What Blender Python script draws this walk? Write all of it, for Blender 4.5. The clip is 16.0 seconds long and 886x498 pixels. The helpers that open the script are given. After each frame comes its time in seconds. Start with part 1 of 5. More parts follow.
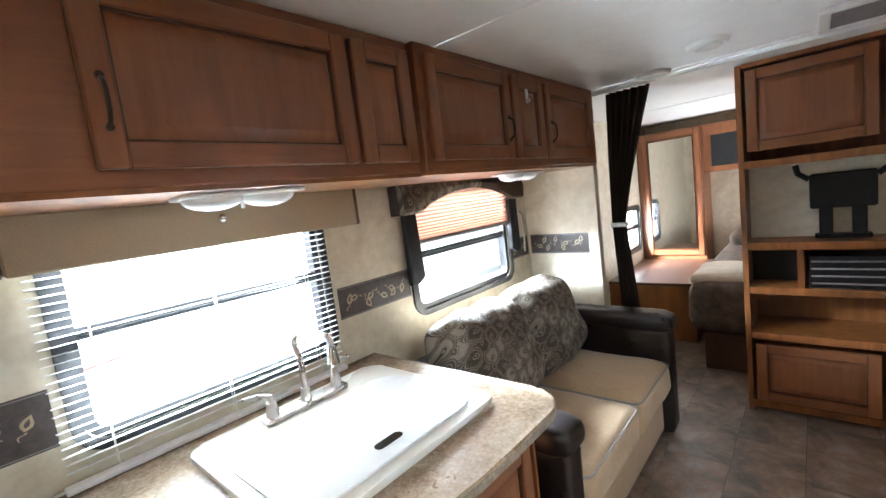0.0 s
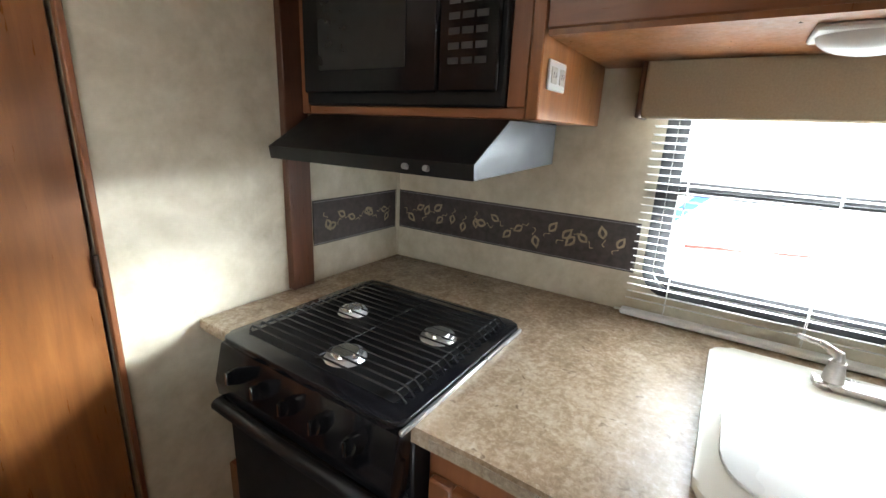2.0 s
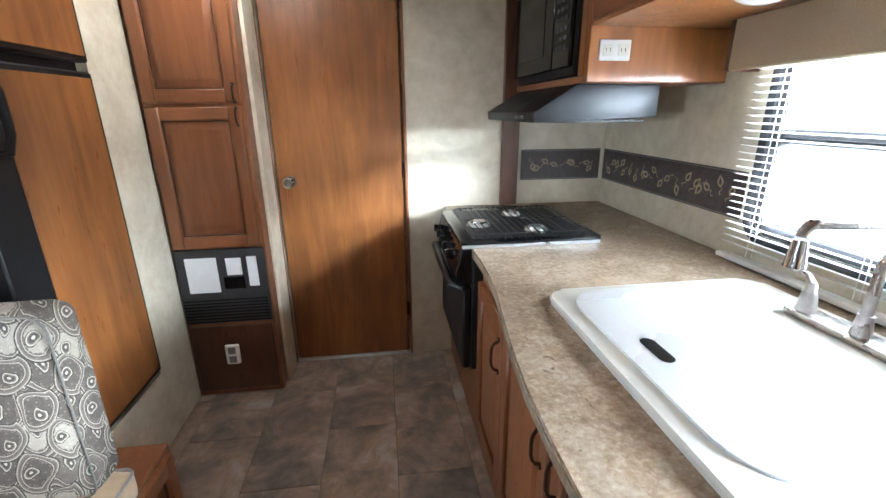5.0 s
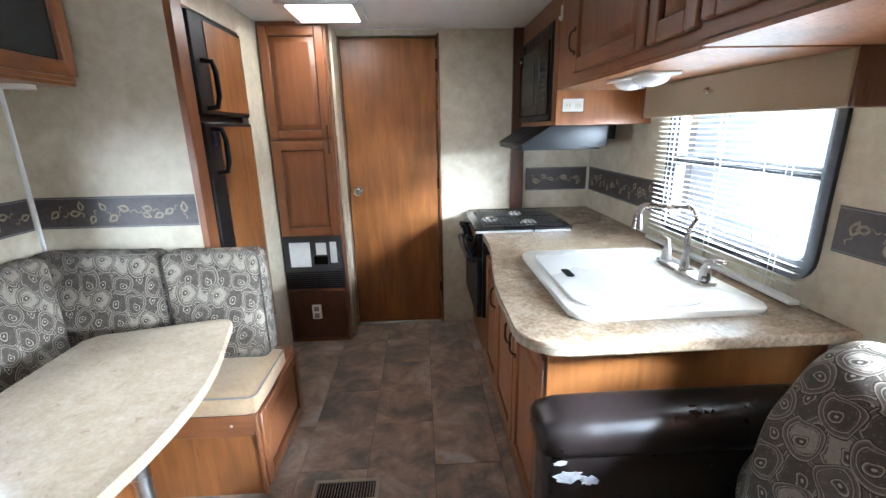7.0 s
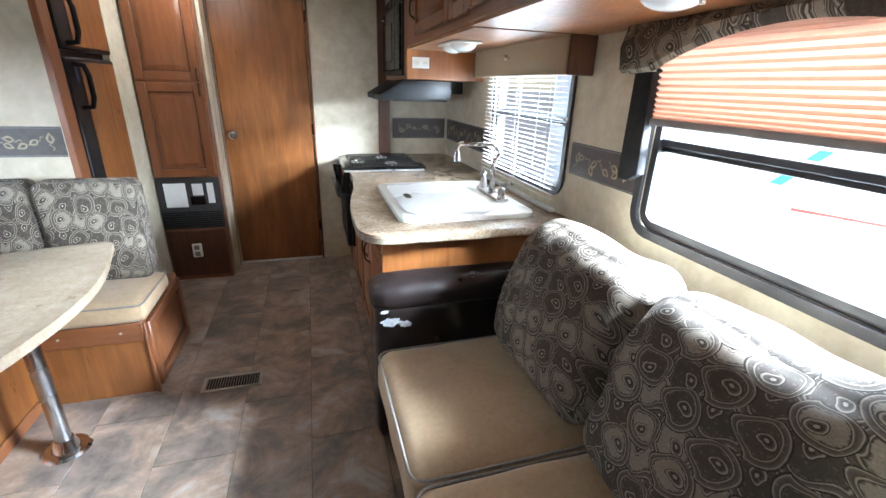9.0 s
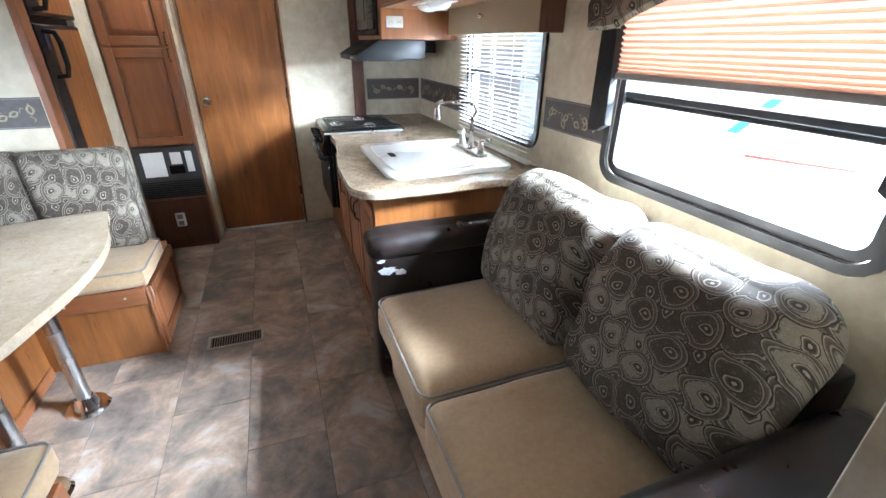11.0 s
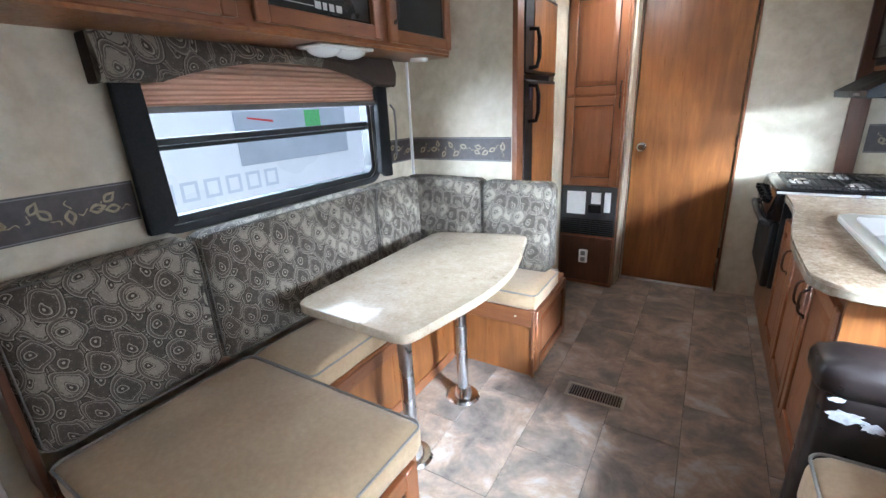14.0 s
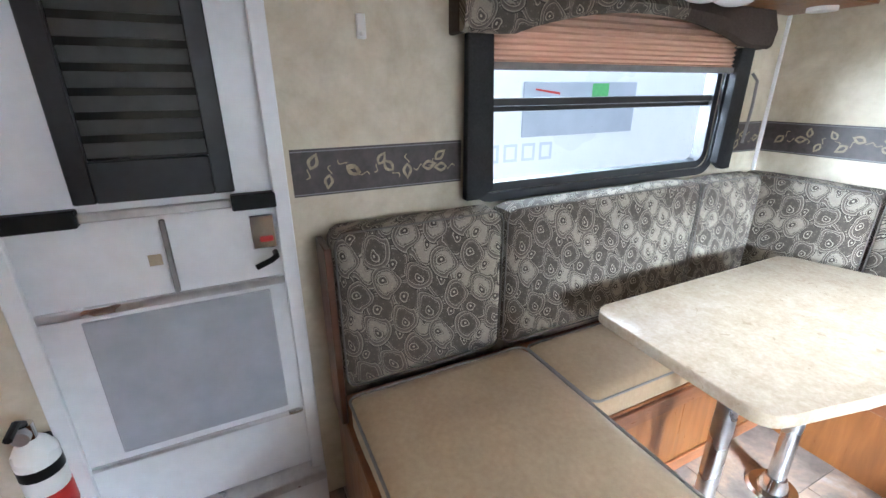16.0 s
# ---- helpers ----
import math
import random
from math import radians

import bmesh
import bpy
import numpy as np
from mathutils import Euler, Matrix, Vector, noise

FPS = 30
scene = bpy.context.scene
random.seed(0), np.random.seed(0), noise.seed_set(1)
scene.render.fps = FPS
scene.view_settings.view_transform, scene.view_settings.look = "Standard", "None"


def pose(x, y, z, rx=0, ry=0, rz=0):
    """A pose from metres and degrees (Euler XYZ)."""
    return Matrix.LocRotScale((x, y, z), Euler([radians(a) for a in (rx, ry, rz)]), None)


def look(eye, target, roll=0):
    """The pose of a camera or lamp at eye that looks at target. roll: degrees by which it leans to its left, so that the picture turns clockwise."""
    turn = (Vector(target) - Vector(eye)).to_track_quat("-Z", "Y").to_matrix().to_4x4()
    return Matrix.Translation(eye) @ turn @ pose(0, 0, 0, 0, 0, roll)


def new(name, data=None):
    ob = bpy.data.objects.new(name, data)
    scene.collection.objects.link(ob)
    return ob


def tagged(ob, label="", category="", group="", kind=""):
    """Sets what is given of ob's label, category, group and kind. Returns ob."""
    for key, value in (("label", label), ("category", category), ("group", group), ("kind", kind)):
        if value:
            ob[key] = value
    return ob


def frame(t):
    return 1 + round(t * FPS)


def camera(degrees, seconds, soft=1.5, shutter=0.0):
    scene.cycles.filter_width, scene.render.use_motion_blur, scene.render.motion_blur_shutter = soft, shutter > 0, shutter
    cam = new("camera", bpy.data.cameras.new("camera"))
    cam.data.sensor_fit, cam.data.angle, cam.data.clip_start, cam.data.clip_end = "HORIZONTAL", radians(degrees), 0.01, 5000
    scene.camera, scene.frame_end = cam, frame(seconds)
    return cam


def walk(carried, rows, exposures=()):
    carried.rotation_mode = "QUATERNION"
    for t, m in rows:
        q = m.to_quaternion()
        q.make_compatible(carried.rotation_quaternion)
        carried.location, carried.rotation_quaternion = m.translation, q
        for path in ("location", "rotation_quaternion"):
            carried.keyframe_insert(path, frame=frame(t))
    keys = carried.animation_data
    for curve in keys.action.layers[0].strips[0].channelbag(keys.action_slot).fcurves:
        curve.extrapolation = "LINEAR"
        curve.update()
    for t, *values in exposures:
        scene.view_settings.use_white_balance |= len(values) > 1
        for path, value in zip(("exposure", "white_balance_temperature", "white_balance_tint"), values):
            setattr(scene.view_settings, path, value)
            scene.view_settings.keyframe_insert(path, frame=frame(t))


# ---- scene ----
cam = camera(91.8, 16.0)
PATH = [
    (0, (0.78, 1.91, 1.57), (-0.535, 3.4, 1.342), -7.2),
    (0.5, (0.723, 2.186, 1.542), (-1.191, 2.75, 1.41), -4.5),
    (1, (0.704, 2.258, 1.544), (-1.262, 1.93, 1.384), -1.9),
    (1.5, (0.719, 2.207, 1.525), (-1.091, 1.406, 1.235), 0.3),
    (2, (0.664, 2.223, 1.46), (-0.953, 1.177, 0.92), 2.6),
    (2.5, (0.626, 2.309, 1.416), (-0.735, 1.045, 0.673), 3.3),
    (3, (0.617, 2.33, 1.406), (-0.441, 0.858, 0.561), 2.5),
    (3.5, (0.496, 2.508, 1.388), (-0.165, 0.828, 0.529), 1.6),
    (5.8, (0.406, 3.729, 1.428), (0.175, 1.814, 0.9), -0.8),
    (6, (0.442, 3.811, 1.461), (0.197, 1.896, 0.939), -1.6),
    (6.5, (0.438, 3.938, 1.452), (0.278, 2.008, 0.952), -1.3),
    (7, (0.431, 4.178, 1.477), (0.341, 2.254, 0.941), -1.1),
    (7.5, (0.426, 4.314, 1.443), (0.37, 2.391, 0.896), 0.0),
    (8, (0.427, 4.47, 1.453), (0.385, 2.554, 0.881), 0.6),
    (8.5, (0.376, 4.648, 1.481), (0.194, 2.76, 0.847), 0.9),
    (9, (0.313, 4.709, 1.456), (-0.233, 2.921, 0.746), 1.9),
    (9.2, (0.303, 4.731, 1.453), (-0.383, 3.009, 0.701), 1.1),
    (11.3, (0.43, 4.843, 1.466), (-0.186, 3.156, 0.585), 0.0),
    (11.5, (0.405, 4.749, 1.45), (0.006, 2.993, 0.581), 0.8),
    (12, (0.43, 4.683, 1.425), (0.53, 2.88, 0.564), 0.8),
    (12.5, (0.45, 4.654, 1.409), (0.929, 2.904, 0.568), 0.4),
    (13, (0.453, 4.623, 1.395), (1.194, 2.942, 0.604), -0.7),
    (13.5, (0.465, 4.601, 1.406), (1.366, 2.964, 0.693), -1.9),
    (14, (0.465, 4.578, 1.413), (1.464, 2.966, 0.779), -2.7),
    (14.5, (0.455, 4.568, 1.412), (1.538, 2.994, 0.824), -2.8),
    (15, (0.461, 4.559, 1.402), (1.655, 3.068, 0.813), -2.4),
    (15.5, (0.596, 4.548, 1.39), (2.015, 3.3, 0.735), -1.2),
    (16, (0.853, 4.558, 1.375), (2.54, 3.742, 0.678), -0.3),
]
walk(cam, [(t, look(eye, target, roll)) for t, eye, target, roll in PATH], [(0, 0.1, 6150, 10), (1, 0.0, 6600, 10), (2, -0.3, 6600, 10), (3, -0.35, 6300, 10), (3.5, 0.1, 6300, 10), (5.8, 0.0, 5850, 10), (8, -0.05, 5850, 10), (9.2, -0.15, 5950, 10), (12, 0.1, 5800, 10), (14.5, 0.2, 5650, 10), (16, 0.6, 5800, 10)])

# ---------------- world, sun, window light, added fill lamps ---
world = bpy.data.worlds.new("sky")
scene.world = world
world.use_nodes = True
wn = world.node_tree
sky = wn.nodes.new("ShaderNodeTexSky")
sky.sky_type, sky.sun_disc = "NISHITA", False
sky.sun_elevation, sky.sun_rotation = radians(69.7), radians(199)
wn.links.new(sky.outputs[0], wn.nodes["Background"].inputs[0])
wn.nodes["Background"].inputs[1].default_value = 0.14
sun = new("sun", bpy.data.lights.new("sun", "SUN"))
sun.data.energy, sun.data.angle, sun.data.color = 2.2, radians(0.6), (1, 0.96, 0.9)
sun.matrix_world = look((0, 0, 10), (1.2, 3.5, 0))


def window_light(name, x, y, z, sy, sz, rz, watts):
    """Sky light that enters by a window opening."""
    l = new(name, bpy.data.lights.new(name, "AREA"))
    l.data.shape, l.data.size, l.data.size_y, l.data.energy = "RECTANGLE", sy, sz, watts
    l.data.color = (0.93, 0.97, 1.0)
    l.matrix_world = pose(x, y, z, 90, 0, rz)
    return l



def fill_lamp(name, eye, target, sx, sy, watts):
    """An added area lamp outside a window, out of view, aimed into the room."""
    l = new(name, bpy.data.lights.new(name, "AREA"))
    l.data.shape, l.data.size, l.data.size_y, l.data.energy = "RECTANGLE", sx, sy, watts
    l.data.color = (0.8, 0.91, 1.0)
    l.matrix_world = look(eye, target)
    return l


# Added fill: each lamp is aimed at surfaces that need brightening.
fill_lamp("dinette_sky", (3.1, 3.3, 1.95), (2.0, 3.27, 1.28), 1.6, 0.8, 65)
fill_lamp("dinette_side_sky", (3.4, 4.75, 1.4), (2.08, 3.27, 1.22), 1.3, 0.7, 160)
fill_lamp("kitchen_sky", (-1.95, 3.3, 1.68), (-0.75, 2.49, 1.3), 1.9, 0.8, 50)
fill_lamp("sofa_sky", (-2.7, 4.7, 2.55), (-0.75, 3.9, 1.28), 0.8, 0.7, 4800)
fill_lamp("sofa_side_sky", (-2.2, 2.6, 1.82), (-0.81, 3.75, 1.24), 1.0, 0.3, 350)
fill_lamp("sofa_low_sky", (-2.9, 5.25, 1.75), (-0.8, 3.9, 1.22), 1.0, 0.5, 1000)
window_light("bedroom_window_light", -0.86, 6.9, 0.95, 0.6, 0.42, -90, 30)
# Added fill in an assumed east window that stays out of view.
window_light("bedroom_far_window_light", 2.12, 6.9, 0.95, 0.6, 0.42, 90, 60)

# ---------------- materials ----------------


def mat(name, rough=0.5, metal=0.0, spec=0.5):
    m = bpy.data.materials.new(name)
    m.use_nodes = True
    b = m.node_tree.nodes["Principled BSDF"]
    b.inputs["Roughness"].default_value = rough
    b.inputs["Metallic"].default_value = metal
    b.inputs["Specular IOR Level"].default_value = spec
    return m, m.node_tree, b


def coords(t, scale=(1, 1, 1), rand=False):
    tc = t.nodes.new("ShaderNodeTexCoord")
    mp = t.nodes.new("ShaderNodeMapping")
    mp.inputs["Scale"].default_value = scale
    t.links.new(tc.outputs["Object"], mp.inputs["Vector"])
    if rand:
        oi = t.nodes.new("ShaderNodeObjectInfo")
        mul = t.nodes.new("ShaderNodeVectorMath")
        mul.operation = "SCALE"
        mul.inputs[0].default_value = (37, 23, 11)
        t.links.new(oi.outputs["Random"], mul.inputs["Scale"])
        t.links.new(mul.outputs[0], mp.inputs["Location"])
    return mp.outputs[0]


def noise_tex(t, vec, scale, detail=4, rough=0.55, dist=0.0):
    n = t.nodes.new("ShaderNodeTexNoise")
    n.inputs["Scale"].default_value = scale
    n.inputs["Detail"].default_value = detail
    n.inputs["Roughness"].default_value = rough
    n.inputs["Distortion"].default_value = dist
    t.links.new(vec, n.inputs["Vector"])
    return n.outputs["Fac"]


def ramp(t, fac, *stops):
    r = t.nodes.new("ShaderNodeValToRGB")
    e = r.color_ramp.elements
    while len(e) < len(stops):
        e.new(0.5)
    for s, (p, c) in zip(e, stops):
        s.position, s.color = p, (*c, 1)
    t.links.new(fac, r.inputs[0])
    return r.outputs[0]


def mix(t, fac, a, b, mode="MIX"):
    m = t.nodes.new("ShaderNodeMix")
    m.data_type, m.blend_type = "RGBA", mode
    for s, v in ((m.inputs[0], fac), (m.inputs[6], a), (m.inputs[7], b)):
        if isinstance(v, (int, float)):
            s.default_value = v
        elif isinstance(v, tuple):
            s.default_value = (*v, 1)
        else:
            t.links.new(v, s)
    return m.outputs[2]


def bump(t, b, height, strength, dist=0.002):
    n = t.nodes.new("ShaderNodeBump")
    n.inputs["Strength"].default_value, n.inputs["Distance"].default_value = strength, dist
    t.links.new(height, n.inputs["Height"])
    t.links.new(n.outputs[0], b.inputs["Normal"])


def wood_mat(name, dark, mid, light, scale=(16, 16, 1.3), rough=0.32, rand=True, blotch=0.5, streak=0.2):
    m, t, b = mat(name, rough)
    v = coords(t, scale, rand)
    g = noise_tex(t, v, 2.2, 6, 0.6, 0.7)
    fine = noise_tex(t, v, 9.0, 4, 0.7)
    col = ramp(t, g, (0.28, dark), (0.5, mid), (0.74, light))
    col = mix(t, streak, col, ramp(t, fine, (0.35, dark), (0.65, light)), "MIX")
    blot = noise_tex(t, coords(t, (3, 3, 1.2), rand), 1.6, 3)
    col = mix(t, blotch, col, ramp(t, blot, (0.3, (0.62, 0.6, 0.58)), (0.7, (1.12, 1.1, 1.05))), "MULTIPLY")
    t.links.new(col, b.inputs["Base Color"])
    t.links.new(ramp(t, fine, (0.3, (rough - 0.06,) * 3), (0.7, (rough + 0.12,) * 3)), b.inputs["Roughness"])
    bump(t, b, fine, 0.12, 0.001)
    return m


WOOD = wood_mat("cherry_wood", (0.185, 0.066, 0.027), (0.225, 0.083, 0.033), (0.265, 0.102, 0.042), blotch=0.6, streak=0.1)
WOOD_H = wood_mat("cherry_wood_rail", (0.185, 0.066, 0.027), (0.225, 0.083, 0.033), (0.265, 0.102, 0.042), (1.5, 1.5, 18), blotch=0.6, streak=0.1)
HONEY = wood_mat("honey_wood", (0.17, 0.059, 0.017), (0.25, 0.092, 0.026), (0.34, 0.136, 0.041), (9, 9, 0.8), blotch=0.95, streak=0.12)
DARKWOOD = wood_mat("dark_stained_wood", (0.055, 0.02, 0.011), (0.085, 0.032, 0.016), (0.12, 0.046, 0.022))


def plain(name, col, rough=0.5, metal=0.0, vary=0.12, scale=30, spec=0.5, bmp=0.05):
    m, t, b = mat(name, rough, metal, spec)
    n = noise_tex(t, coords(t), scale, 4)
    lo, hi = tuple(c * (1 - vary) for c in col), tuple(min(1, c * (1 + vary)) for c in col)
    t.links.new(ramp(t, n, (0.3, lo), (0.7, hi)), b.inputs["Base Color"])
    t.links.new(ramp(t, noise_tex(t, coords(t), scale * 0.2, 3), (0.3, (max(0.02, rough - 0.07),) * 3), (0.7, (rough + 0.09,) * 3)), b.inputs["Roughness"])
    if bmp:
        bump(t, b, n, bmp, 0.001)
    return m


def wallpaper():
    m, t, b = mat("mottled_wallpaper", 0.62)
    v = coords(t)
    a = noise_tex(t, v, 4.5, 6, 0.65, 0.6)
    c = noise_tex(t, v, 16, 5, 0.6)
    col = ramp(t, a, (0.3, (0.43, 0.365, 0.255)), (0.5, (0.57, 0.5, 0.375)), (0.7, (0.68, 0.615, 0.49)))
    col = mix(t, 0.4, col, ramp(t, c, (0.35, (0.46, 0.395, 0.28)), (0.65, (0.68, 0.62, 0.5))))
    t.links.new(col, b.inputs["Base Color"])
    bump(t, b, noise_tex(t, v, 300, 2), 0.12, 0.001)
    return m


WALL = wallpaper()
BORDER = plain("border_brown_paper", (0.058, 0.045, 0.042), 0.5, vary=0.3, scale=45)
LEAF = plain("border_tan_print", (0.33, 0.265, 0.17), 0.5, vary=0.3, scale=60)
CEIL = plain("white_ceiling_board", (0.84, 0.84, 0.83), 0.6, vary=0.03, scale=12)
WHITE = plain("white_plastic", (0.78, 0.78, 0.76), 0.32, vary=0.03)
IVORY = plain("ivory_sink_plastic", (0.76, 0.74, 0.66), 0.22, vary=0.03, scale=14, bmp=0.0)
SINKLID = plain("white_sink_cover", (0.8, 0.81, 0.8), 0.25, vary=0.02, scale=14, bmp=0.0)
TAN = plain("tan_fabric_box", (0.4, 0.33, 0.23), 0.85, vary=0.08, scale=200, spec=0.2, bmp=0.2)
BLACK = plain("black_enamel", (0.006, 0.006, 0.007), 0.12, vary=0.2, spec=0.4)
BLACKM = plain("black_matt_metal", (0.008, 0.008, 0.0085), 0.42, vary=0.2, spec=0.25)
BLACKG = plain("dark_glass", (0.02, 0.02, 0.02), 0.06, vary=0.1, bmp=0.0)
FRAMEB = plain("black_window_frame", (0.018, 0.018, 0.02), 0.35, vary=0.2)
GREYP = plain("grey_plastic", (0.2, 0.19, 0.19), 0.5, vary=0.1)
DARKP = plain("charcoal_plastic", (0.035, 0.033, 0.033), 0.5, vary=0.15)
PEWTER = plain("brushed_nickel", (0.5, 0.46, 0.43), 0.27, 1.0, vary=0.12, scale=60)
CHROME = plain("chrome", (0.75, 0.75, 0.76), 0.12, 1.0, vary=0.05)
BRONZE = plain("dark_bronze", (0.05, 0.033, 0.025), 0.35, 0.8, vary=0.2)
LEATHER = plain("dark_brown_leatherette", (0.013, 0.009, 0.0085), 0.33, vary=0.15, scale=90, bmp=0.08)
WORN = plain("worn_backing_cloth", (0.3, 0.3, 0.31), 0.8, vary=0.3, scale=40, bmp=0.4)
DARKFAB = plain("dark_curtain_cloth", (0.06, 0.044, 0.036), 0.9, vary=0.25, scale=160, spec=0.1, bmp=0.3)
BLACKFAB = plain("black_side_cloth", (0.016, 0.016, 0.017), 0.7, vary=0.3, scale=120, spec=0.25, bmp=0.3)
PIPING = plain("grey_piping", (0.23, 0.21, 0.19), 0.75, vary=0.15, scale=150)
PIPE2 = plain("brown_grey_piping", (0.13, 0.115, 0.1), 0.8, vary=0.15, scale=150)
DOORWHITE = plain("white_door_skin", (0.76, 0.77, 0.78), 0.4, vary=0.04, scale=18)
DOORGREY = plain("grey_lower_panel", (0.4, 0.42, 0.45), 0.38, vary=0.12, scale=7)
ALU = plain("aluminium", (0.62, 0.62, 0.62), 0.32, 0.9, vary=0.1)
STEEL = plain("galvanised_steel", (0.55, 0.56, 0.57), 0.25, 1.0, vary=0.12)
RED = plain("red_paint", (0.5, 0.03, 0.025), 0.35)
LABELW = plain("white_paper_label", (0.75, 0.75, 0.73), 0.6, vary=0.03)
BODYW = plain("white_fibreglass", (0.78, 0.8, 0.82), 0.3, vary=0.03, scale=2)
BODYG = plain("grey_vinyl_graphic", (0.4, 0.44, 0.49), 0.35, vary=0.08, scale=2)
BODYB = plain("blue_vinyl_graphic", (0.03, 0.13, 0.45), 0.35, vary=0.08, scale=2)
NAVY = plain("navy_plastic", (0.01, 0.025, 0.1), 0.35)
TYRE = plain("tyre_rubber", (0.02, 0.02, 0.02), 0.8)
LEAFGREEN = plain("green_foliage", (0.07, 0.13, 0.035), 0.6, vary=0.4, scale=6)
GRAVEL = plain("gravel_ground", (0.36, 0.34, 0.31), 0.9, vary=0.3, scale=25, bmp=0.6)
BLANKET = plain("brown_bedspread", (0.11, 0.085, 0.07), 0.9, vary=0.45, scale=14, spec=0.15, bmp=0.3)
SHEET = plain("cream_blanket", (0.58, 0.52, 0.43), 0.9, vary=0.1, scale=20, spec=0.15, bmp=0.2)


def tan_suede():
    m, t, b = mat("tan_suede", 0.88, 0, 0.18)
    v = coords(t)
    a = noise_tex(t, v, 3.0, 5, 0.6, 0.4)
    c = noise_tex(t, v, 60, 4, 0.6)
    col = ramp(t, a, (0.3, (0.37, 0.25, 0.14)), (0.7, (0.5, 0.358, 0.21)))
    col = mix(t, 0.3, col, ramp(t, c, (0.3, (0.33, 0.225, 0.135)), (0.7, (0.53, 0.4, 0.255))))
    t.links.new(col, b.inputs["Base Color"])
    b.inputs["Sheen Weight"].default_value = 0.25
    bump(t, b, c, 0.25, 0.001)
    return m


SUEDE = tan_suede()


def paisley(name, base, mid, light, scale, draped=False):
    """Woven cloth with slanted ringed teardrops and filigree between them."""
    m, t, b = mat(name, 0.82, 0, 0.2)
    v = coords(t)
    sep = t.nodes.new("ShaderNodeSeparateXYZ")
    t.links.new(v, sep.inputs[0])

    def calc(op, a, c):
        n = t.nodes.new("ShaderNodeMath")
        n.operation = op
        for s, q in zip(n.inputs, (a, c)):
            if isinstance(q, (int, float)):
                s.default_value = q
            else:
                t.links.new(q, s)
        return n.outputs[0]
    x, y, z = sep.outputs
    comb = t.nodes.new("ShaderNodeCombineXYZ")
    if draped:
        t.links.new(y, comb.inputs[0])
        t.links.new(calc("SUBTRACT", z, x), comb.inputs[1])
    else:
        t.links.new(calc("ADD", x, y), comb.inputs[0])
        t.links.new(calc("ADD", z, calc("MULTIPLY", calc("SUBTRACT", x, y), 0.32)), comb.inputs[1])
    w = t.nodes.new("ShaderNodeTexNoise")
    w.inputs["Scale"].default_value, w.inputs["Detail"].default_value = scale * 0.85, 1
    t.links.new(comb.outputs[0], w.inputs["Vector"])
    add = t.nodes.new("ShaderNodeMixRGB")
    add.blend_type, add.inputs[0].default_value = "ADD", 0.03
    t.links.new(comb.outputs[0], add.inputs[1])
    t.links.new(w.outputs["Color"], add.inputs[2])

    def cells(s, feature, rnd):
        n = t.nodes.new("ShaderNodeTexVoronoi")
        n.voronoi_dimensions, n.feature = "2D", feature
        n.inputs["Scale"].default_value, n.inputs["Randomness"].default_value = s, rnd
        t.links.new(add.outputs[0], n.inputs["Vector"])
        return n

    def drops(s, shift, slant, twist):
        """Curled teardrops on a slanted grid: rim distance, distance in the inner drop, a random number."""
        mp = t.nodes.new("ShaderNodeMapping")
        mp.inputs["Location"].default_value = (shift, shift, 0)
        mp.inputs["Rotation"].default_value = (0, 0, 0.42)
        mp.inputs["Scale"].default_value = (s, s * 0.86, 1)
        t.links.new(add.outputs[0], mp.inputs["Vector"])
        n = t.nodes.new("ShaderNodeTexVoronoi")
        n.voronoi_dimensions, n.feature = "2D", "F1"
        n.inputs["Scale"].default_value, n.inputs["Randomness"].default_value = 1.0, 0.12
        t.links.new(mp.outputs[0], n.inputs["Vector"])
        d = t.nodes.new("ShaderNodeVectorMath")
        d.operation = "SUBTRACT"
        t.links.new(mp.outputs[0], d.inputs[0])
        t.links.new(n.outputs["Position"], d.inputs[1])
        cs = t.nodes.new("ShaderNodeSeparateColor")
        t.links.new(n.outputs["Color"], cs.inputs[0])
        flip = calc("MULTIPLY", calc("ROUND", cs.outputs[0], 0), 2.2)
        turn = calc("ADD", calc("ADD", slant, flip), calc("MULTIPLY", n.outputs["Distance"], twist))
        r = t.nodes.new("ShaderNodeVectorRotate")
        r.rotation_type = "Z_AXIS"
        t.links.new(d.outputs[0], r.inputs["Vector"])
        t.links.new(turn, r.inputs["Angle"])
        q = t.nodes.new("ShaderNodeSeparateXYZ")
        t.links.new(r.outputs[0], q.inputs[0])

        def away(dx, k, base_w):
            px = calc("ADD", q.outputs[0], dx)
            w_ = calc("ADD", base_w, calc("MULTIPLY", calc("MAXIMUM", px, 0.0), k))
            yy = calc("MULTIPLY", q.outputs[1], w_)
            return calc("SQRT", calc("ADD", calc("MULTIPLY", px, px), calc("MULTIPLY", yy, yy)), 0)
        return away(0.04, 1.9, 0.95), away(0.15, 5.5, 1.2), cs.outputs[1]

    dark = tuple(q * 0.4 for q in base)
    tooth = calc("MULTIPLY", calc("SINE", calc("MULTIPLY", cells(scale * 9.0, "F1", 0.3).outputs["Distance"], 8.0), 0), 0.018)

    def motif(under, shift, slant, size):
        dist, inner, kind = drops(scale, shift, slant, 1.7)
        dist = calc("DIVIDE", dist, size)
        field = mix(t, ramp(t, kind, (0.48, (0, 0, 0)), (0.52, (1, 1, 1))), base, mix(t, 0.55, mid, light))
        rimmed = ramp(t, dist, (0.0, mid), (0.3, mid), (0.325, dark), (0.345, light), (0.365, base), (0.43, mid), (0.45, light), (0.468, dark), (0.5, dark))
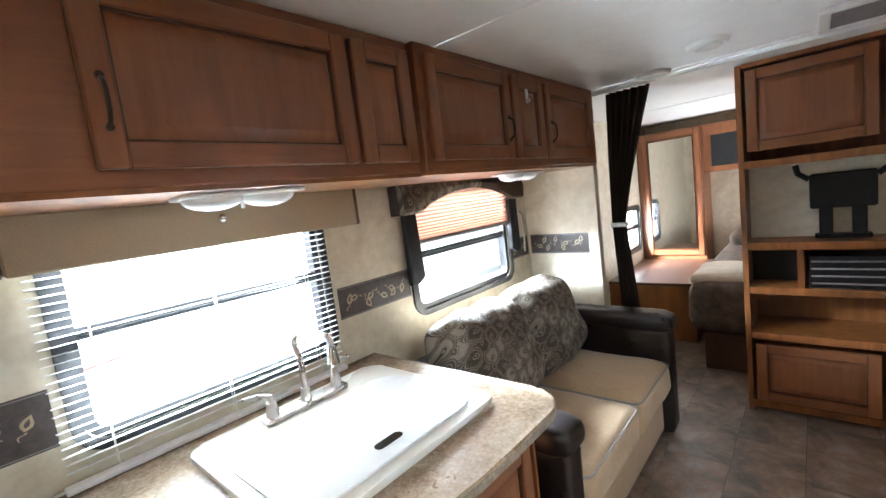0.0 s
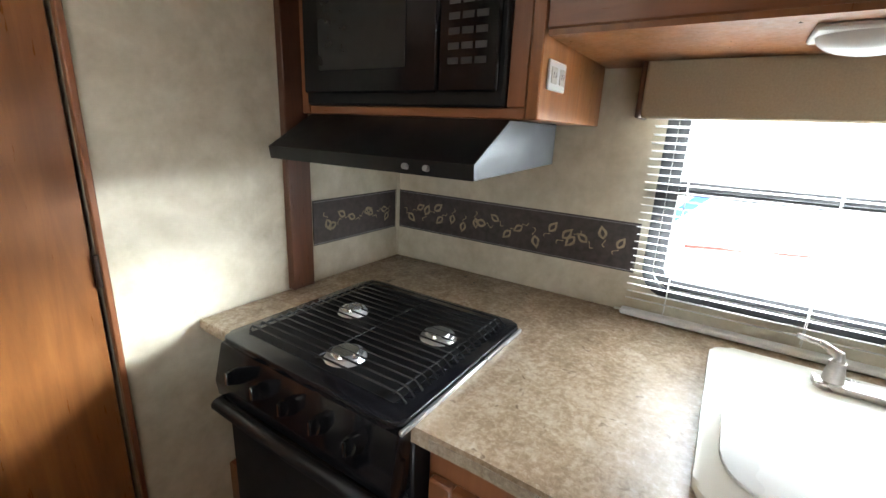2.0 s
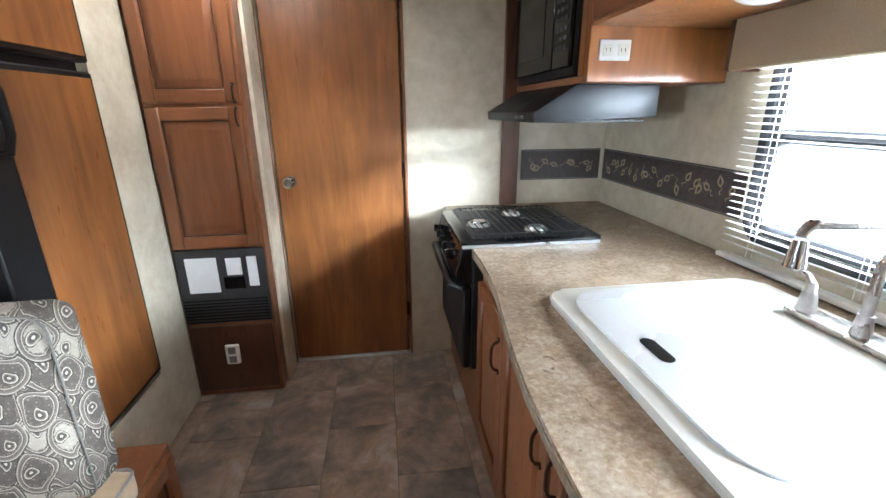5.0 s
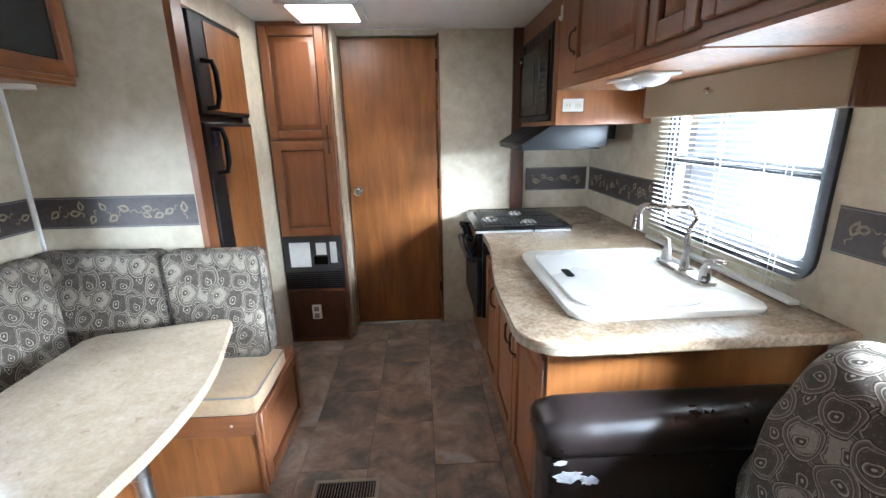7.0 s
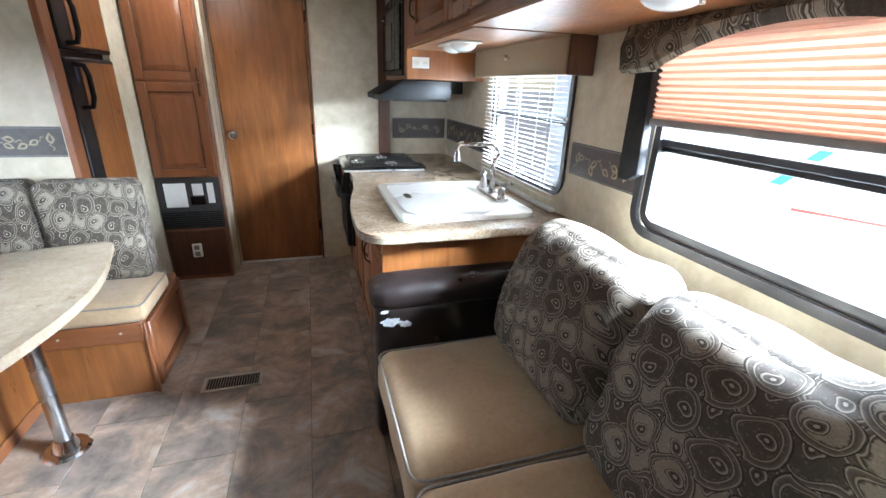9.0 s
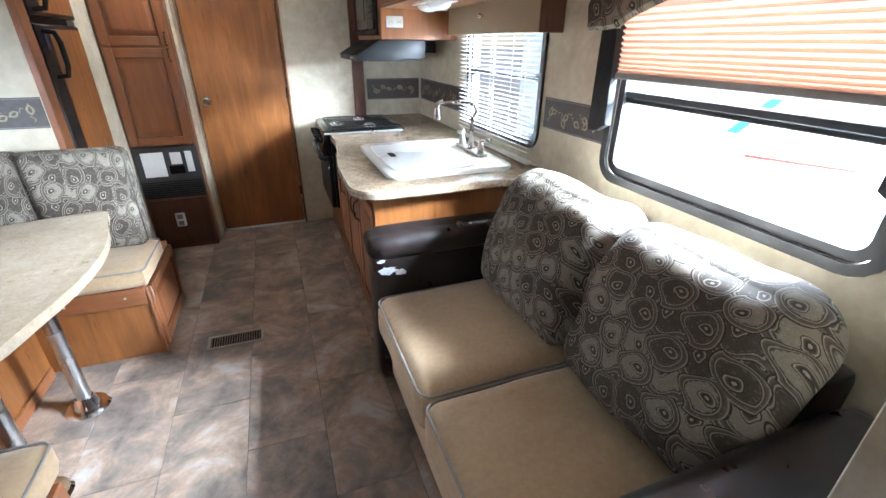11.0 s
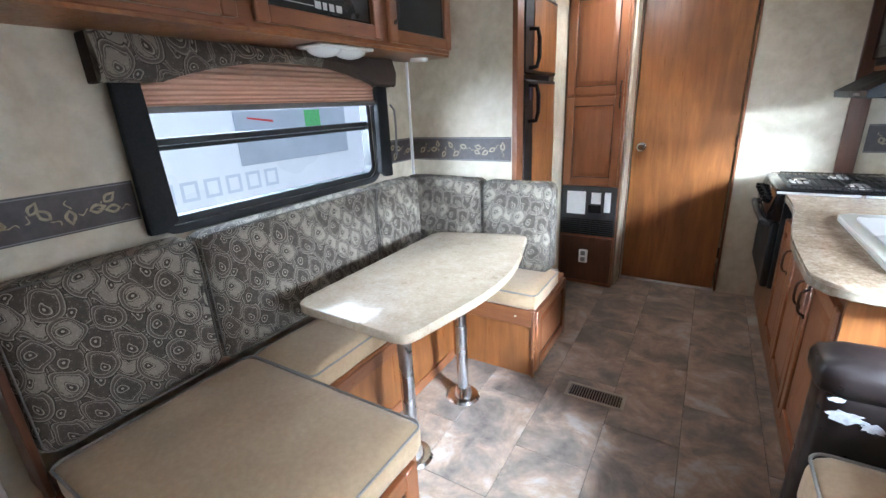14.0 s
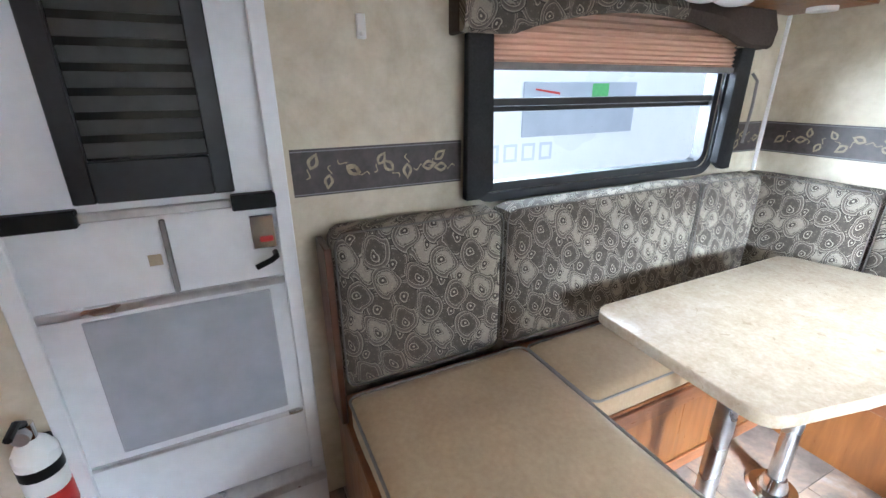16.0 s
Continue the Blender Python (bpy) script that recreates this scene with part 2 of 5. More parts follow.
        c1 = mix(t, ramp(t, calc("ADD", dist, tooth), (0.29, (1, 1, 1)), (0.31, (0, 0, 0))), rimmed, field)
        drop = ramp(t, inner, (0.0, light), (0.035, light), (0.05, dark), (0.1, base), (0.125, mid), (0.14, light), (0.155, light), (0.17, dark), (0.2, dark))
        c1 = mix(t, ramp(t, inner, (0.18, (1, 1, 1)), (0.19, (0, 0, 0))), c1, drop)
        return mix(t, ramp(t, dist, (0.485, (0, 0, 0)), (0.5, (1, 1, 1))), c1, under)
    fine = ramp(t, cells(scale * 5.0, "F1", 0.8).outputs["Distance"], (0.1, light), (0.2, dark), (0.34, mid), (0.48, base))
    col = motif(fine, 0.0, 0.6, 1.2)
    col = motif(col, 0.5, 2.1, 0.98)
    col = mix(t, 0.16, col, fine)
    weave = noise_tex(t, v, 260, 2)
    col = mix(t, 0.5, col, ramp(t, weave, (0.3, (0.72, 0.72, 0.72)), (0.7, (1.15, 1.15, 1.15))), "MULTIPLY")
    t.links.new(col, b.inputs["Base Color"])
    bump(t, b, weave, 0.3, 0.001)
    return m


PAISLEY = paisley("paisley_cloth", (0.08, 0.065, 0.053), (0.165, 0.138, 0.112), (0.43, 0.38, 0.305), 10.2)


PAISLEY_SOFA = paisley("paisley_sofa_cloth", (0.07, 0.057, 0.046), (0.145, 0.122, 0.1), (0.38, 0.335, 0.265), 9.2, True)


def laminate(name, cols, rough):
    m, t, b = mat(name, rough)
    v = coords(t)
    a = noise_tex(t, v, 14, 7, 0.74, 0.4)
    c = noise_tex(t, v, 75, 5, 0.7, 0.3)
    col = ramp(t, a, (0.3, cols[0]), (0.5, cols[1]), (0.7, cols[2]))
    col = mix(t, 0.45, col, ramp(t, c, (0.32, cols[0]), (0.5, cols[1]), (0.68, cols[2])))
    speck = noise_tex(t, v, 26, 3, 0.5, 1.5)
    col = mix(t, ramp(t, speck, (0.66, (0, 0, 0)), (0.72, (0.7, 0.7, 0.7))), col, cols[3])
    t.links.new(col, b.inputs["Base Color"])
    return m


COUNTER = laminate("beige_stone_laminate", ((0.15, 0.095, 0.057), (0.32, 0.235, 0.155), (0.55, 0.46, 0.36), (0.1, 0.062, 0.036)), 0.25)
EDGE = laminate("mottled_edge_laminate", ((0.12, 0.09, 0.06), (0.27, 0.215, 0.15), (0.5, 0.44, 0.35), (0.07, 0.05, 0.035)), 0.35)
TABLETOP = laminate("pale_stone_laminate", ((0.39, 0.295, 0.2), (0.5, 0.4, 0.29), (0.6, 0.51, 0.4), (0.33, 0.24, 0.155)), 0.15)


def slate():
    m, t, b = mat("slate_vinyl", 0.38)
    v = coords(t, (1, 1, 1), True)
    a = noise_tex(t, v, 4.2, 6, 0.66, 0.5)
    c = noise_tex(t, v, 15, 5, 0.65)
    col = ramp(t, a, (0.34, (0.07, 0.053, 0.044)), (0.45, (0.165, 0.128, 0.105)), (0.56, (0.33, 0.225, 0.155)), (0.66, (0.43, 0.385, 0.35)))
    col = mix(t, 0.3, col, ramp(t, c, (0.35, (0.1, 0.08, 0.068)), (0.65, (0.31, 0.26, 0.222))))
    t.links.new(col, b.inputs["Base Color"])
    t.links.new(ramp(t, c, (0.3, (0.28,) * 3), (0.7, (0.5,) * 3)), b.inputs["Roughness"])
    bump(t, b, a, 0.15, 0.002)
    return m


SLATE = slate()
JOINT = plain("dark_floor_joint", (0.05, 0.042, 0.037), 0.8)


def shade_mat():
    m, t, b = mat("pleated_shade_cloth", 0.9, 0, 0.1)
    n = noise_tex(t, coords(t, (1, 1, 40)), 6, 3)
    t.links.new(ramp(t, n, (0.3, (0.42, 0.27, 0.2)), (0.7, (0.56, 0.38, 0.29))), b.inputs["Base Color"])
    tr = t.nodes.new("ShaderNodeBsdfTranslucent")
    tr.inputs[0].default_value = (0.5, 0.27, 0.19, 1)
    ms = t.nodes.new("ShaderNodeMixShader")
    ms.inputs[0].default_value = 0.05
    t.links.new(b.outputs[0], ms.inputs[1])
    t.links.new(tr.outputs[0], ms.inputs[2])
    t.links.new(ms.outputs[0], t.nodes["Material Output"].inputs[0])
    return m


SHADE = shade_mat()


def glass_mat(name, tint=(1, 1, 1)):
    m, t, b = mat(name, 0.02)
    b.inputs["Base Color"].default_value = (*tint, 1)
    b.inputs["Transmission Weight"].default_value = 1.0
    b.inputs["IOR"].default_value = 1.03
    return m


GLASS = glass_mat("window_glass")


def lens_mat():
    m, t, b = mat("frosted_lens", 0.25)
    b.inputs["Base Color"].default_value = (0.86, 0.87, 0.86, 1)
    b.inputs["Subsurface Weight"].default_value = 0.0
    v = coords(t)
    bump(t, b, noise_tex(t, v, 140, 1), 0.2, 0.001)
    return m


LENS = lens_mat()
MIRROR = plain("mirror", (0.85, 0.86, 0.86), 0.02, 1.0, vary=0.0, bmp=0.0)


def glow_mat(name, col, strength):
    m, t, b = mat(name, 0.4)
    b.inputs["Base Color"].default_value = (*col, 1)
    b.inputs["Emission Color"].default_value = (*col, 1)
    b.inputs["Emission Strength"].default_value = strength
    return m


SKYLIGHT = glow_mat("daylight_dome", (1, 0.97, 0.9), 22.0)

# ---------------- builders ----------------


class Thing:
    """A thing or a part, with the world place of its origin."""

    def __init__(self, ob, base):
        self.ob, self.base = ob, Vector(base)


def thing(name, base, label, category, group="", kind=""):
    e = new(name)
    e.location = base
    e.empty_display_size = 0.1
    tagged(e, label, category, group, kind)
    return Thing(e, base)


def part(name, bm, material, parent=None, label="", smooth=True):
    """Links bm, built at its true place, as one mesh under its thing."""
    me = bpy.data.meshes.new(name)
    base = parent.base if parent else Vector((0, 0, 0))
    bmesh.ops.translate(bm, verts=bm.verts, vec=-base)
    bmesh.ops.recalc_face_normals(bm, faces=bm.faces)
    bm.to_mesh(me)
    bm.free()
    me.materials.append(material)
    if smooth:
        for p in me.polygons:
            p.use_smooth = True
        me.set_sharp_from_angle(angle=radians(38))
    ob = new(name, me)
    if parent:
        ob.parent = parent.ob
    if label:
        ob["label"] = label
    return Thing(ob, base)


def single(name, bm, material, label, category="", kind="", smooth=True, group=""):
    """A thing of one mesh, with its origin at its base."""
    lo = [min(v.co[i] for v in bm.verts) for i in range(3)]
    hi = [max(v.co[i] for v in bm.verts) for i in range(3)]
    base = Vector(((lo[0] + hi[0]) / 2, (lo[1] + hi[1]) / 2, lo[2]))
    holder = Thing(None, base)
    me = part(name, bm, material, None, "", smooth) if kind == "structure" else None
    if me is None:
        bmesh.ops.translate(bm, verts=bm.verts, vec=-base)
        me = part(name, bm, material, None, "", smooth)
        me.ob.location = base
        me.base = base
    tagged(me.ob, label, category, group, kind)
    return me


def box(bm, x0, x1, y0, y1, z0, z1, bev=0.0, seg=1):
    m = Matrix.LocRotScale(((x0 + x1) / 2, (y0 + y1) / 2, (z0 + z1) / 2), None, (abs(x1 - x0), abs(y1 - y0), abs(z1 - z0)))
    vs = bmesh.ops.create_cube(bm, size=1, matrix=m)["verts"]
    if bev:
        es = list({e for v in vs for e in v.link_edges})
        bmesh.ops.bevel(bm, geom=es, offset=bev, segments=seg, affect="EDGES", profile=0.5)
    return bm


def boxes(*rows, bev=0.0, seg=1):
    bm = bmesh.new()
    for r in rows:
        box(bm, *r, bev=bev, seg=seg)
    return bm


def cyl(bm, a, b, r, n=16, r2=None):
    a, b = Vector(a), Vector(b)
    m = Matrix.Translation((a + b) / 2) @ (b - a).to_track_quat("Z", "Y").to_matrix().to_4x4()
    bmesh.ops.create_cone(bm, cap_ends=True, segments=n, radius1=r, radius2=r if r2 is None else r2, depth=(b - a).length, matrix=m)
    return bm


def tube(bm, pts, r, n=10):
    """A round bar along points."""
    pts = [Vector(p) for p in pts]
    rings = []
    side = None
    for i, p in enumerate(pts):
        d = (pts[min(i + 1, len(pts) - 1)] - pts[max(i - 1, 0)]).normalized()
        if side is None:
            side = d.orthogonal().normalized()
        side = (side - d * side.dot(d)).normalized()
        up = d.cross(side)
        rr = r[i] if isinstance(r, (list, tuple)) else r
        rings.append([bm.verts.new(p + (side * math.cos(k * math.tau / n) + up * math.sin(k * math.tau / n)) * rr) for k in range(n)])
    for a, b in zip(rings, rings[1:]):
        for k in range(n):
            bm.faces.new((a[k], a[(k + 1) % n], b[(k + 1) % n], b[k]))
    bm.faces.new(rings[0][::-1])
    bm.faces.new(rings[-1])
    return bm


def arc(c, u, v, r, a0, a1, n):
    c, u, v = Vector(c), Vector(u), Vector(v)
    return [c + r * (u * math.cos(radians(a0 + (a1 - a0) * i / n)) + v * math.sin(radians(a0 + (a1 - a0) * i / n))) for i in range(n + 1)]


def prism(bm, outline, lo, hi, axis="z", bev=0.0):
    """An outline in the two other axes, drawn out from lo to hi along axis."""
    def at(p, h):
        a, b = p
        return {"z": (a, b, h), "x": (h, a, b), "y": (a, h, b)}[axis]
    v0 = [bm.verts.new(at(p, lo)) for p in outline]
    v1 = [bm.verts.new(at(p, hi)) for p in outline]
    n = len(outline)
    f = [bm.faces.new(v0[::-1]), bm.faces.new(v1)]
    for i in range(n):
        f.append(bm.faces.new((v0[i], v0[(i + 1) % n], v1[(i + 1) % n], v1[i])))
    if bev:
        es = [e for q in f[:2] for e in q.edges]
        bmesh.ops.bevel(bm, geom=es, offset=bev, segments=2, affect="EDGES", profile=0.5)
    return bm


def rounded(x0, x1, y0, y1, r, n=6):
    out = []
    for cx, cy, a in ((x1 - r, y0 + r, -90), (x1 - r, y1 - r, 0), (x0 + r, y1 - r, 90), (x0 + r, y0 + r, 180)):
        for i in range(n + 1):
            t = radians(a + 90 * i / n)
            out.append((cx + r * math.cos(t), cy + r * math.sin(t)))
    return out


def cushion(p0, p1, r=0.05, puff=0.015, wrinkle=0.004, n=14, seed=0.0):
    """A stuffed, rounded block with slight wrinkles."""
    bm = bmesh.new()
    p0, p1 = Vector(p0), Vector(p1)
    c, h = (p0 + p1) / 2, (p1 - p0) / 2
    bmesh.ops.create_cube(bm, size=2)
    bmesh.ops.subdivide_edges(bm, edges=bm.edges[:], cuts=n, use_grid_fill=True)
    rr = min(r, min(h) * 0.98)
    for v in bm.verts:
        u = v.co.copy()
        p = Vector((u.x * h.x, u.y * h.y, u.z * h.z))
        q = Vector([max(-(h[i] - rr), min(h[i] - rr, p[i])) for i in range(3)])
        d = p - q
        if d.length > 1e-6:
            p = q + d.normalized() * rr if d.length > rr * 0.999 else p
        fl = [(1 - abs(u[(i + 1) % 3]) ** 3) * (1 - abs(u[(i + 2) % 3]) ** 3) for i in range(3)]
        thin = min(range(3), key=lambda i: h[i])
        p[thin] += math.copysign(puff * fl[thin], u[thin]) if abs(u[thin]) > 0.5 else 0
        w = c + p
        p += Vector((noise.noise(w * 7 + Vector((seed, 0, 0))), noise.noise(w * 7 + Vector((0, 9 + seed, 0))), noise.noise(w * 7 + Vector((0, 0, 5 + seed))))) * wrinkle
        v.co = c + p
    return bm


FACES = {
    "+x": lambda pl: (lambda u, z, w: (pl + w, u, z)),
    "-x": lambda pl: (lambda u, z, w: (pl - w, u, z)),
    "+y": lambda pl: (lambda u, z, w: (u, pl + w, z)),
    "-y": lambda pl: (lambda u, z, w: (u, pl - w, z)),
}


def fbox(bm, f, u0, u1, z0, z1, w0, w1, bev=0.0):
    a, b = f(u0, z0, w0), f(u1, z1, w1)
    lo, hi = [min(p) for p in zip(a, b)], [max(p) for p in zip(a, b)]
    return box(bm, lo[0], hi[0], lo[1], hi[1], lo[2], hi[2], bev)


def raised_panel(f, u0, u1, z0, z1, w0, w1, slope=0.03):
    """A panel with a sloped margin round a raised field."""
    bm = bmesh.new()
    rings = []
    for i, w in ((0, w0), (0.004, w0 + 0.004), (slope, w1), (slope + 0.003, w1)):
        rings.append([bm.verts.new(f(*p, w)) for p in ((u0 + i, z0 + i), (u1 - i, z0 + i), (u1 - i, z1 - i), (u0 + i, z1 - i))])
    for a, b in zip(rings, rings[1:]):
        for k in range(4):
            bm.faces.new((a[k], a[(k + 1) % 4], b[(k + 1) % 4], b[k]))
    bm.faces.new(rings[-1])
    bm.faces.new(rings[0][::-1])
    return bm


def pull(f, u, z, length, parent, material, vertical=True, w=0.024):
    bm = bmesh.new()
    h = length / 2
    pts = []
    for i in range(11):
        s = -1 + 2 * i / 10
        d = w + 0.026 * (1 - s ** 4) - 0.018 * (abs(s) > 0.99)
        pts.append(f(u, z + s * h, d) if vertical else f(u + s * h, z, d))
    tube(bm, pts, 0.0048, 8)
    for s in (-1, 1):
        q = (u, z + s * h) if vertical else (u + s * h, z)
        tube(bm, [f(*q, w - 0.002), f(*q, w + 0.006)], 0.008, 10)
    return part("handle", bm, material, parent, "slim arched dark metal pull")


def cab_door(f, u0, u1, z0, z1, parent, rail=0.055, thick=0.024, handle=None, inset=None, name="door"):
    """A framed cabinet door; handle: (u, z, length)."""
    p0, p1, q0, q1 = u0 + rail, u1 - rail, z0 + rail, z1 - rail
    if inset:
        d = part(name, raised_panel(f, p0, p1, q0, q1, 0.002, 0.007, 0.006), inset, parent, "wood-framed door with black glossy inset")
    else:
        d = part(name, raised_panel(f, p0, p1, q0, q1, 0.0015, 0.021, 0.036), WOOD, parent)
    # Groove shade is painted with thin dark strips to strengthen the panel relief.
    if not inset:
        bm = bmesh.new()
        for q in ((p0, p0 + 0.006, q0, q1), (p1 - 0.006, p1, q0, q1), (p0 + 0.006, p1 - 0.006, q0, q0 + 0.006), (p0 + 0.006, p1 - 0.006, q1 - 0.006, q1)):
            fbox(bm, f, *q, 0.001, 0.012)
        part("groove", bm, DARKWOOD, d, "dark strip painting shade into the panel groove", False)
    for a, e in ((u0, p0), (p1, u1)):
        part("stile", fbox(bmesh.new(), f, a, e, z0, z1, 0.001, thick, 0.005), WOOD, d)
    for a, e in ((z0, q0), (q1, z1)):
        part("rail", fbox(bmesh.new(), f, p0, p1, a, e, 0.001, thick - 0.0005, 0.003), WOOD_H, d)
    if handle:
        pull(f, handle[0], handle[1], handle[2], d, BRONZE)
    return d


# ---------------- structure ----------------
XW, XE, YS, H = -0.81, 2.08, 1.02, 2.125      # kitchen wall, dinette wall, bath wall, ceiling
YP, YN = 4.66, 7.75                          # bedroom partition, front wall
T = 0.06


def wall_with_hole(name, x, t, y0, y1, holes, label):
    """A wall at x, t thick, with openings (y0, y1, z0, z1) in order of y."""
    bm = bmesh.new()
    a = y0
    for h0, h1, z0, z1 in holes:
        box(bm, x, x + t, a, h0, 0, H)
        box(bm, x, x + t, h0, h1, -0.02 if z0 <= 0 else 0, z0) if z0 > 0.01 else None
        box(bm, x, x + t, h0, h1, z1, H)
        a = h1
    box(bm, x, x + t, a, y1, 0, H)
    return single(name, bm, WALL, label, "wall", "structure", False)


KW = (2.075, 2.92, 1.0, 1.63)
LW = (3.46, 4.38, 1.0, 1.66)
BW = (6.55, 7.25, 0.72, 1.2)
DW = (2.66, 3.85, 1.045, 1.58)
ED = (4.465, 5.05, 0.0, 2.02)
wall_with_hole("wall_west", XW - T, T, YS, YN, (KW, LW, BW), "cream mottled wallpaper wall behind the kitchen and sofa")
wall_with_hole("wall_east", XE, T, 2.29, YN, (DW, ED, BW), "cream mottled wallpaper wall with dinette window and entry door")
single("wall_south", boxes((XW - T, 0.299, YS - T, YS, 0, H), (0.299, 0.963, YS - T, YS, 2.09, H), (0.963, 2.14, YS - T, YS, 0, H)), WALL,
       "cream mottled wallpaper wall round the bathroom door", "wall", "structure", False)
single("wall_fridge_end", boxes((1.40, XE + T, 2.23, 2.29, 0, H)), WALL, "cream mottled wallpaper end wall beside the fridge", "wall", "structure", False)
single("wall_north", boxes((XW - T, XE + T, YN, YN + T, 0, H)), WALL, "cream wall at the head of the bed", "wall", "structure", False)
single("wall_partition", boxes((XW, -0.3, YP, YP + 0.04, 0, H)), WALL, "cream wallpaper partition beside the sofa", "wall", "structure", False)
single("wall_fridge_strip", boxes((1.402, 1.45, 1.285, 1.575, 0, H), (1.402, 1.45, 2.17, 2.225, 0, H), (1.402, 1.45, 1.575, 2.17, 2.0, H), (1.402, 1.45, 1.575, 2.17, 0, 0.33), (2.1, 2.14, YS, 2.23, 0, H)), WALL,
       "cream wallpaper strip round the fridge opening", "wall", "structure", False)
# Unseen box, added to stop outside light leaking round the bathroom door.
single("wall_bath", boxes((0.1, 1.15, 0.3, 0.34, 0, H), (0.06, 0.1, 0.3, YS - T, 0, H), (1.15, 1.19, 0.3, YS - T, 0, H), (0.06, 1.19, 0.3, YS - T, H, H + 0.04), (0.06, 1.19, 0.3, YS - T, -0.06, -0.01)), WALL, "unseen cream box behind the bathroom door that blocks stray light", "wall", "structure", False)
single("ceiling", boxes((XW - T, XE + T, YS - T, YN + T, H, H + 0.05)), CEIL, "white ceiling with faint joints", "ceiling", "structure", False)
floor = single("floor", boxes((XW - T, XE + T, YS - T, YN + T, -0.06, -0.004)), JOINT, "dark slate-look vinyl tile floor", "floor", "structure", False)
for y in (3.2, 4.7, 6.2):
    single("trim", boxes((XW, XE, y - 0.02, y + 0.02, H - 0.004, H - 0.0005), bev=0.001), CEIL, "thin white strip over a ceiling joint", "trim", "structure")


def skirt(x0, x1, y0, y1, z0, z1, material, label, name="trim"):
    return single(name, boxes((x0, x1, y0, y1, z0, z1), bev=0.003), material, label, "trim", "structure")


skirt(-0.31, -0.22, YS, YS + 0.03, 0.9, H, DARKWOOD, "dark wood upright trim beside the microwave cabinet")
skirt(1.372, 1.402, 2.2, 2.292, 0, H, WOOD, "cherry wood corner trim beside the fridge")
skirt(0.967, 0.985, YS, 1.2, 0, H, WALL, "pale trim strip between pantry and door")
skirt(-0.809, -0.8, YS + 0.001, YS + 0.01, 0.905, 1.5, WALL, "cream corner bead above the counter")
skirt(2.066, 2.08, 2.29, 2.304, 1.0, H, CEIL, "cream corner bead in the dinette corner")
skirt(-0.305, -0.285, YP - 0.012, YP + 0.05, 0, H, WALL, "pale end cap of the partition")


def leaf_motif(bm, f, u, z, s, a, w):
    """An outlined leaf with a stem."""
    def at(x, y):
        return f(u + s * (x * math.cos(a) - y * math.sin(a)), z + s * (x * math.sin(a) + y * math.cos(a)), w)
    n = 10
    o, i = [], []
    for k in range(2 * n):
        t = k / n
        x = t if t <= 1 else 2 - t
        y = (0.36 if t <= 1 else -0.36) * math.sin(math.pi * x) * (1.2 - 0.7 * x)
        o.append(bm.verts.new(at(x, y)))
        i.append(bm.verts.new(at(0.18 + x * 0.58, y * 0.42)))
    for k in range(2 * n):
        q = (k + 1) % (2 * n)
        bm.faces.new((o[k], o[q], i[q], i[k]))
    st = [(-0.55 + 0.09 * k, 0.14 * math.sin(k * 0.8)) for k in range(7)]
    top = [bm.verts.new(at(x, y + 0.045)) for x, y in st]
    bot = [bm.verts.new(at(x, y - 0.045)) for x, y in st]
    for k in range(6):
        bm.faces.new((bot[k], bot[k + 1], top[k + 1], top[k]))


def border(side, plane, u0, u1, z0=1.105, z1=1.242):
    f = FACES[side](plane)
    bm = bmesh.new()
    fbox(bm, f, u0, u1, z0, z1, 0.0, 0.002)
    b = single("trim", bm, BORDER, "dark brown wallpaper border with tan leaf print", "wallpaper border", "structure", False)
    bm = bmesh.new()
    rnd = random.Random(int(abs(u0) * 100 + abs(plane) * 7))
    u, k = u0 + 0.05, 0
    while u < u1 - 0.04:
        z = (z0 + z1) / 2 + (0.01 if k % 2 else -0.01) + rnd.uniform(-0.004, 0.004)
        leaf_motif(bm, f, u, z, rnd.uniform(0.044, 0.054), rnd.uniform(0, math.tau), 0.0028)
        u += rnd.uniform(0.042, 0.054)
        k += 1
    part("leaf_print", bm, LEAF, b, "tan outlined leaves", False)
    bm = bmesh.new()
    for z in (z0 + 0.004, z1 - 0.008):
        fbox(bm, f, u0, u1, z, z + 0.003, 0.0021, 0.0027)
    part("edge_line", bm, GREYP, b, "thin grey edge lines", False)


border("+x", XW, YS + 0.012, 2.02, 1.03, 1.195)
border("+x", XW, 2.98, 3.42, 1.1, 1.24)
border("+x", XW, 4.42, YP - 0.02, 1.1, 1.235)
border("+y", YS, XW + 0.02, -0.335, 1.03, 1.195)
border("-y", YP, XW + 0.02, -0.36, 1.1, 1.235)
border("+y", 2.29, 1.405, XE - 0.015, 1.095, 1.23)
border("-x", XE, 2.31, 2.62, 1.095, 1.23)
border("-x", XE, 3.9, 4.42, 1.095, 1.225)

# ---------------- windows ----------------


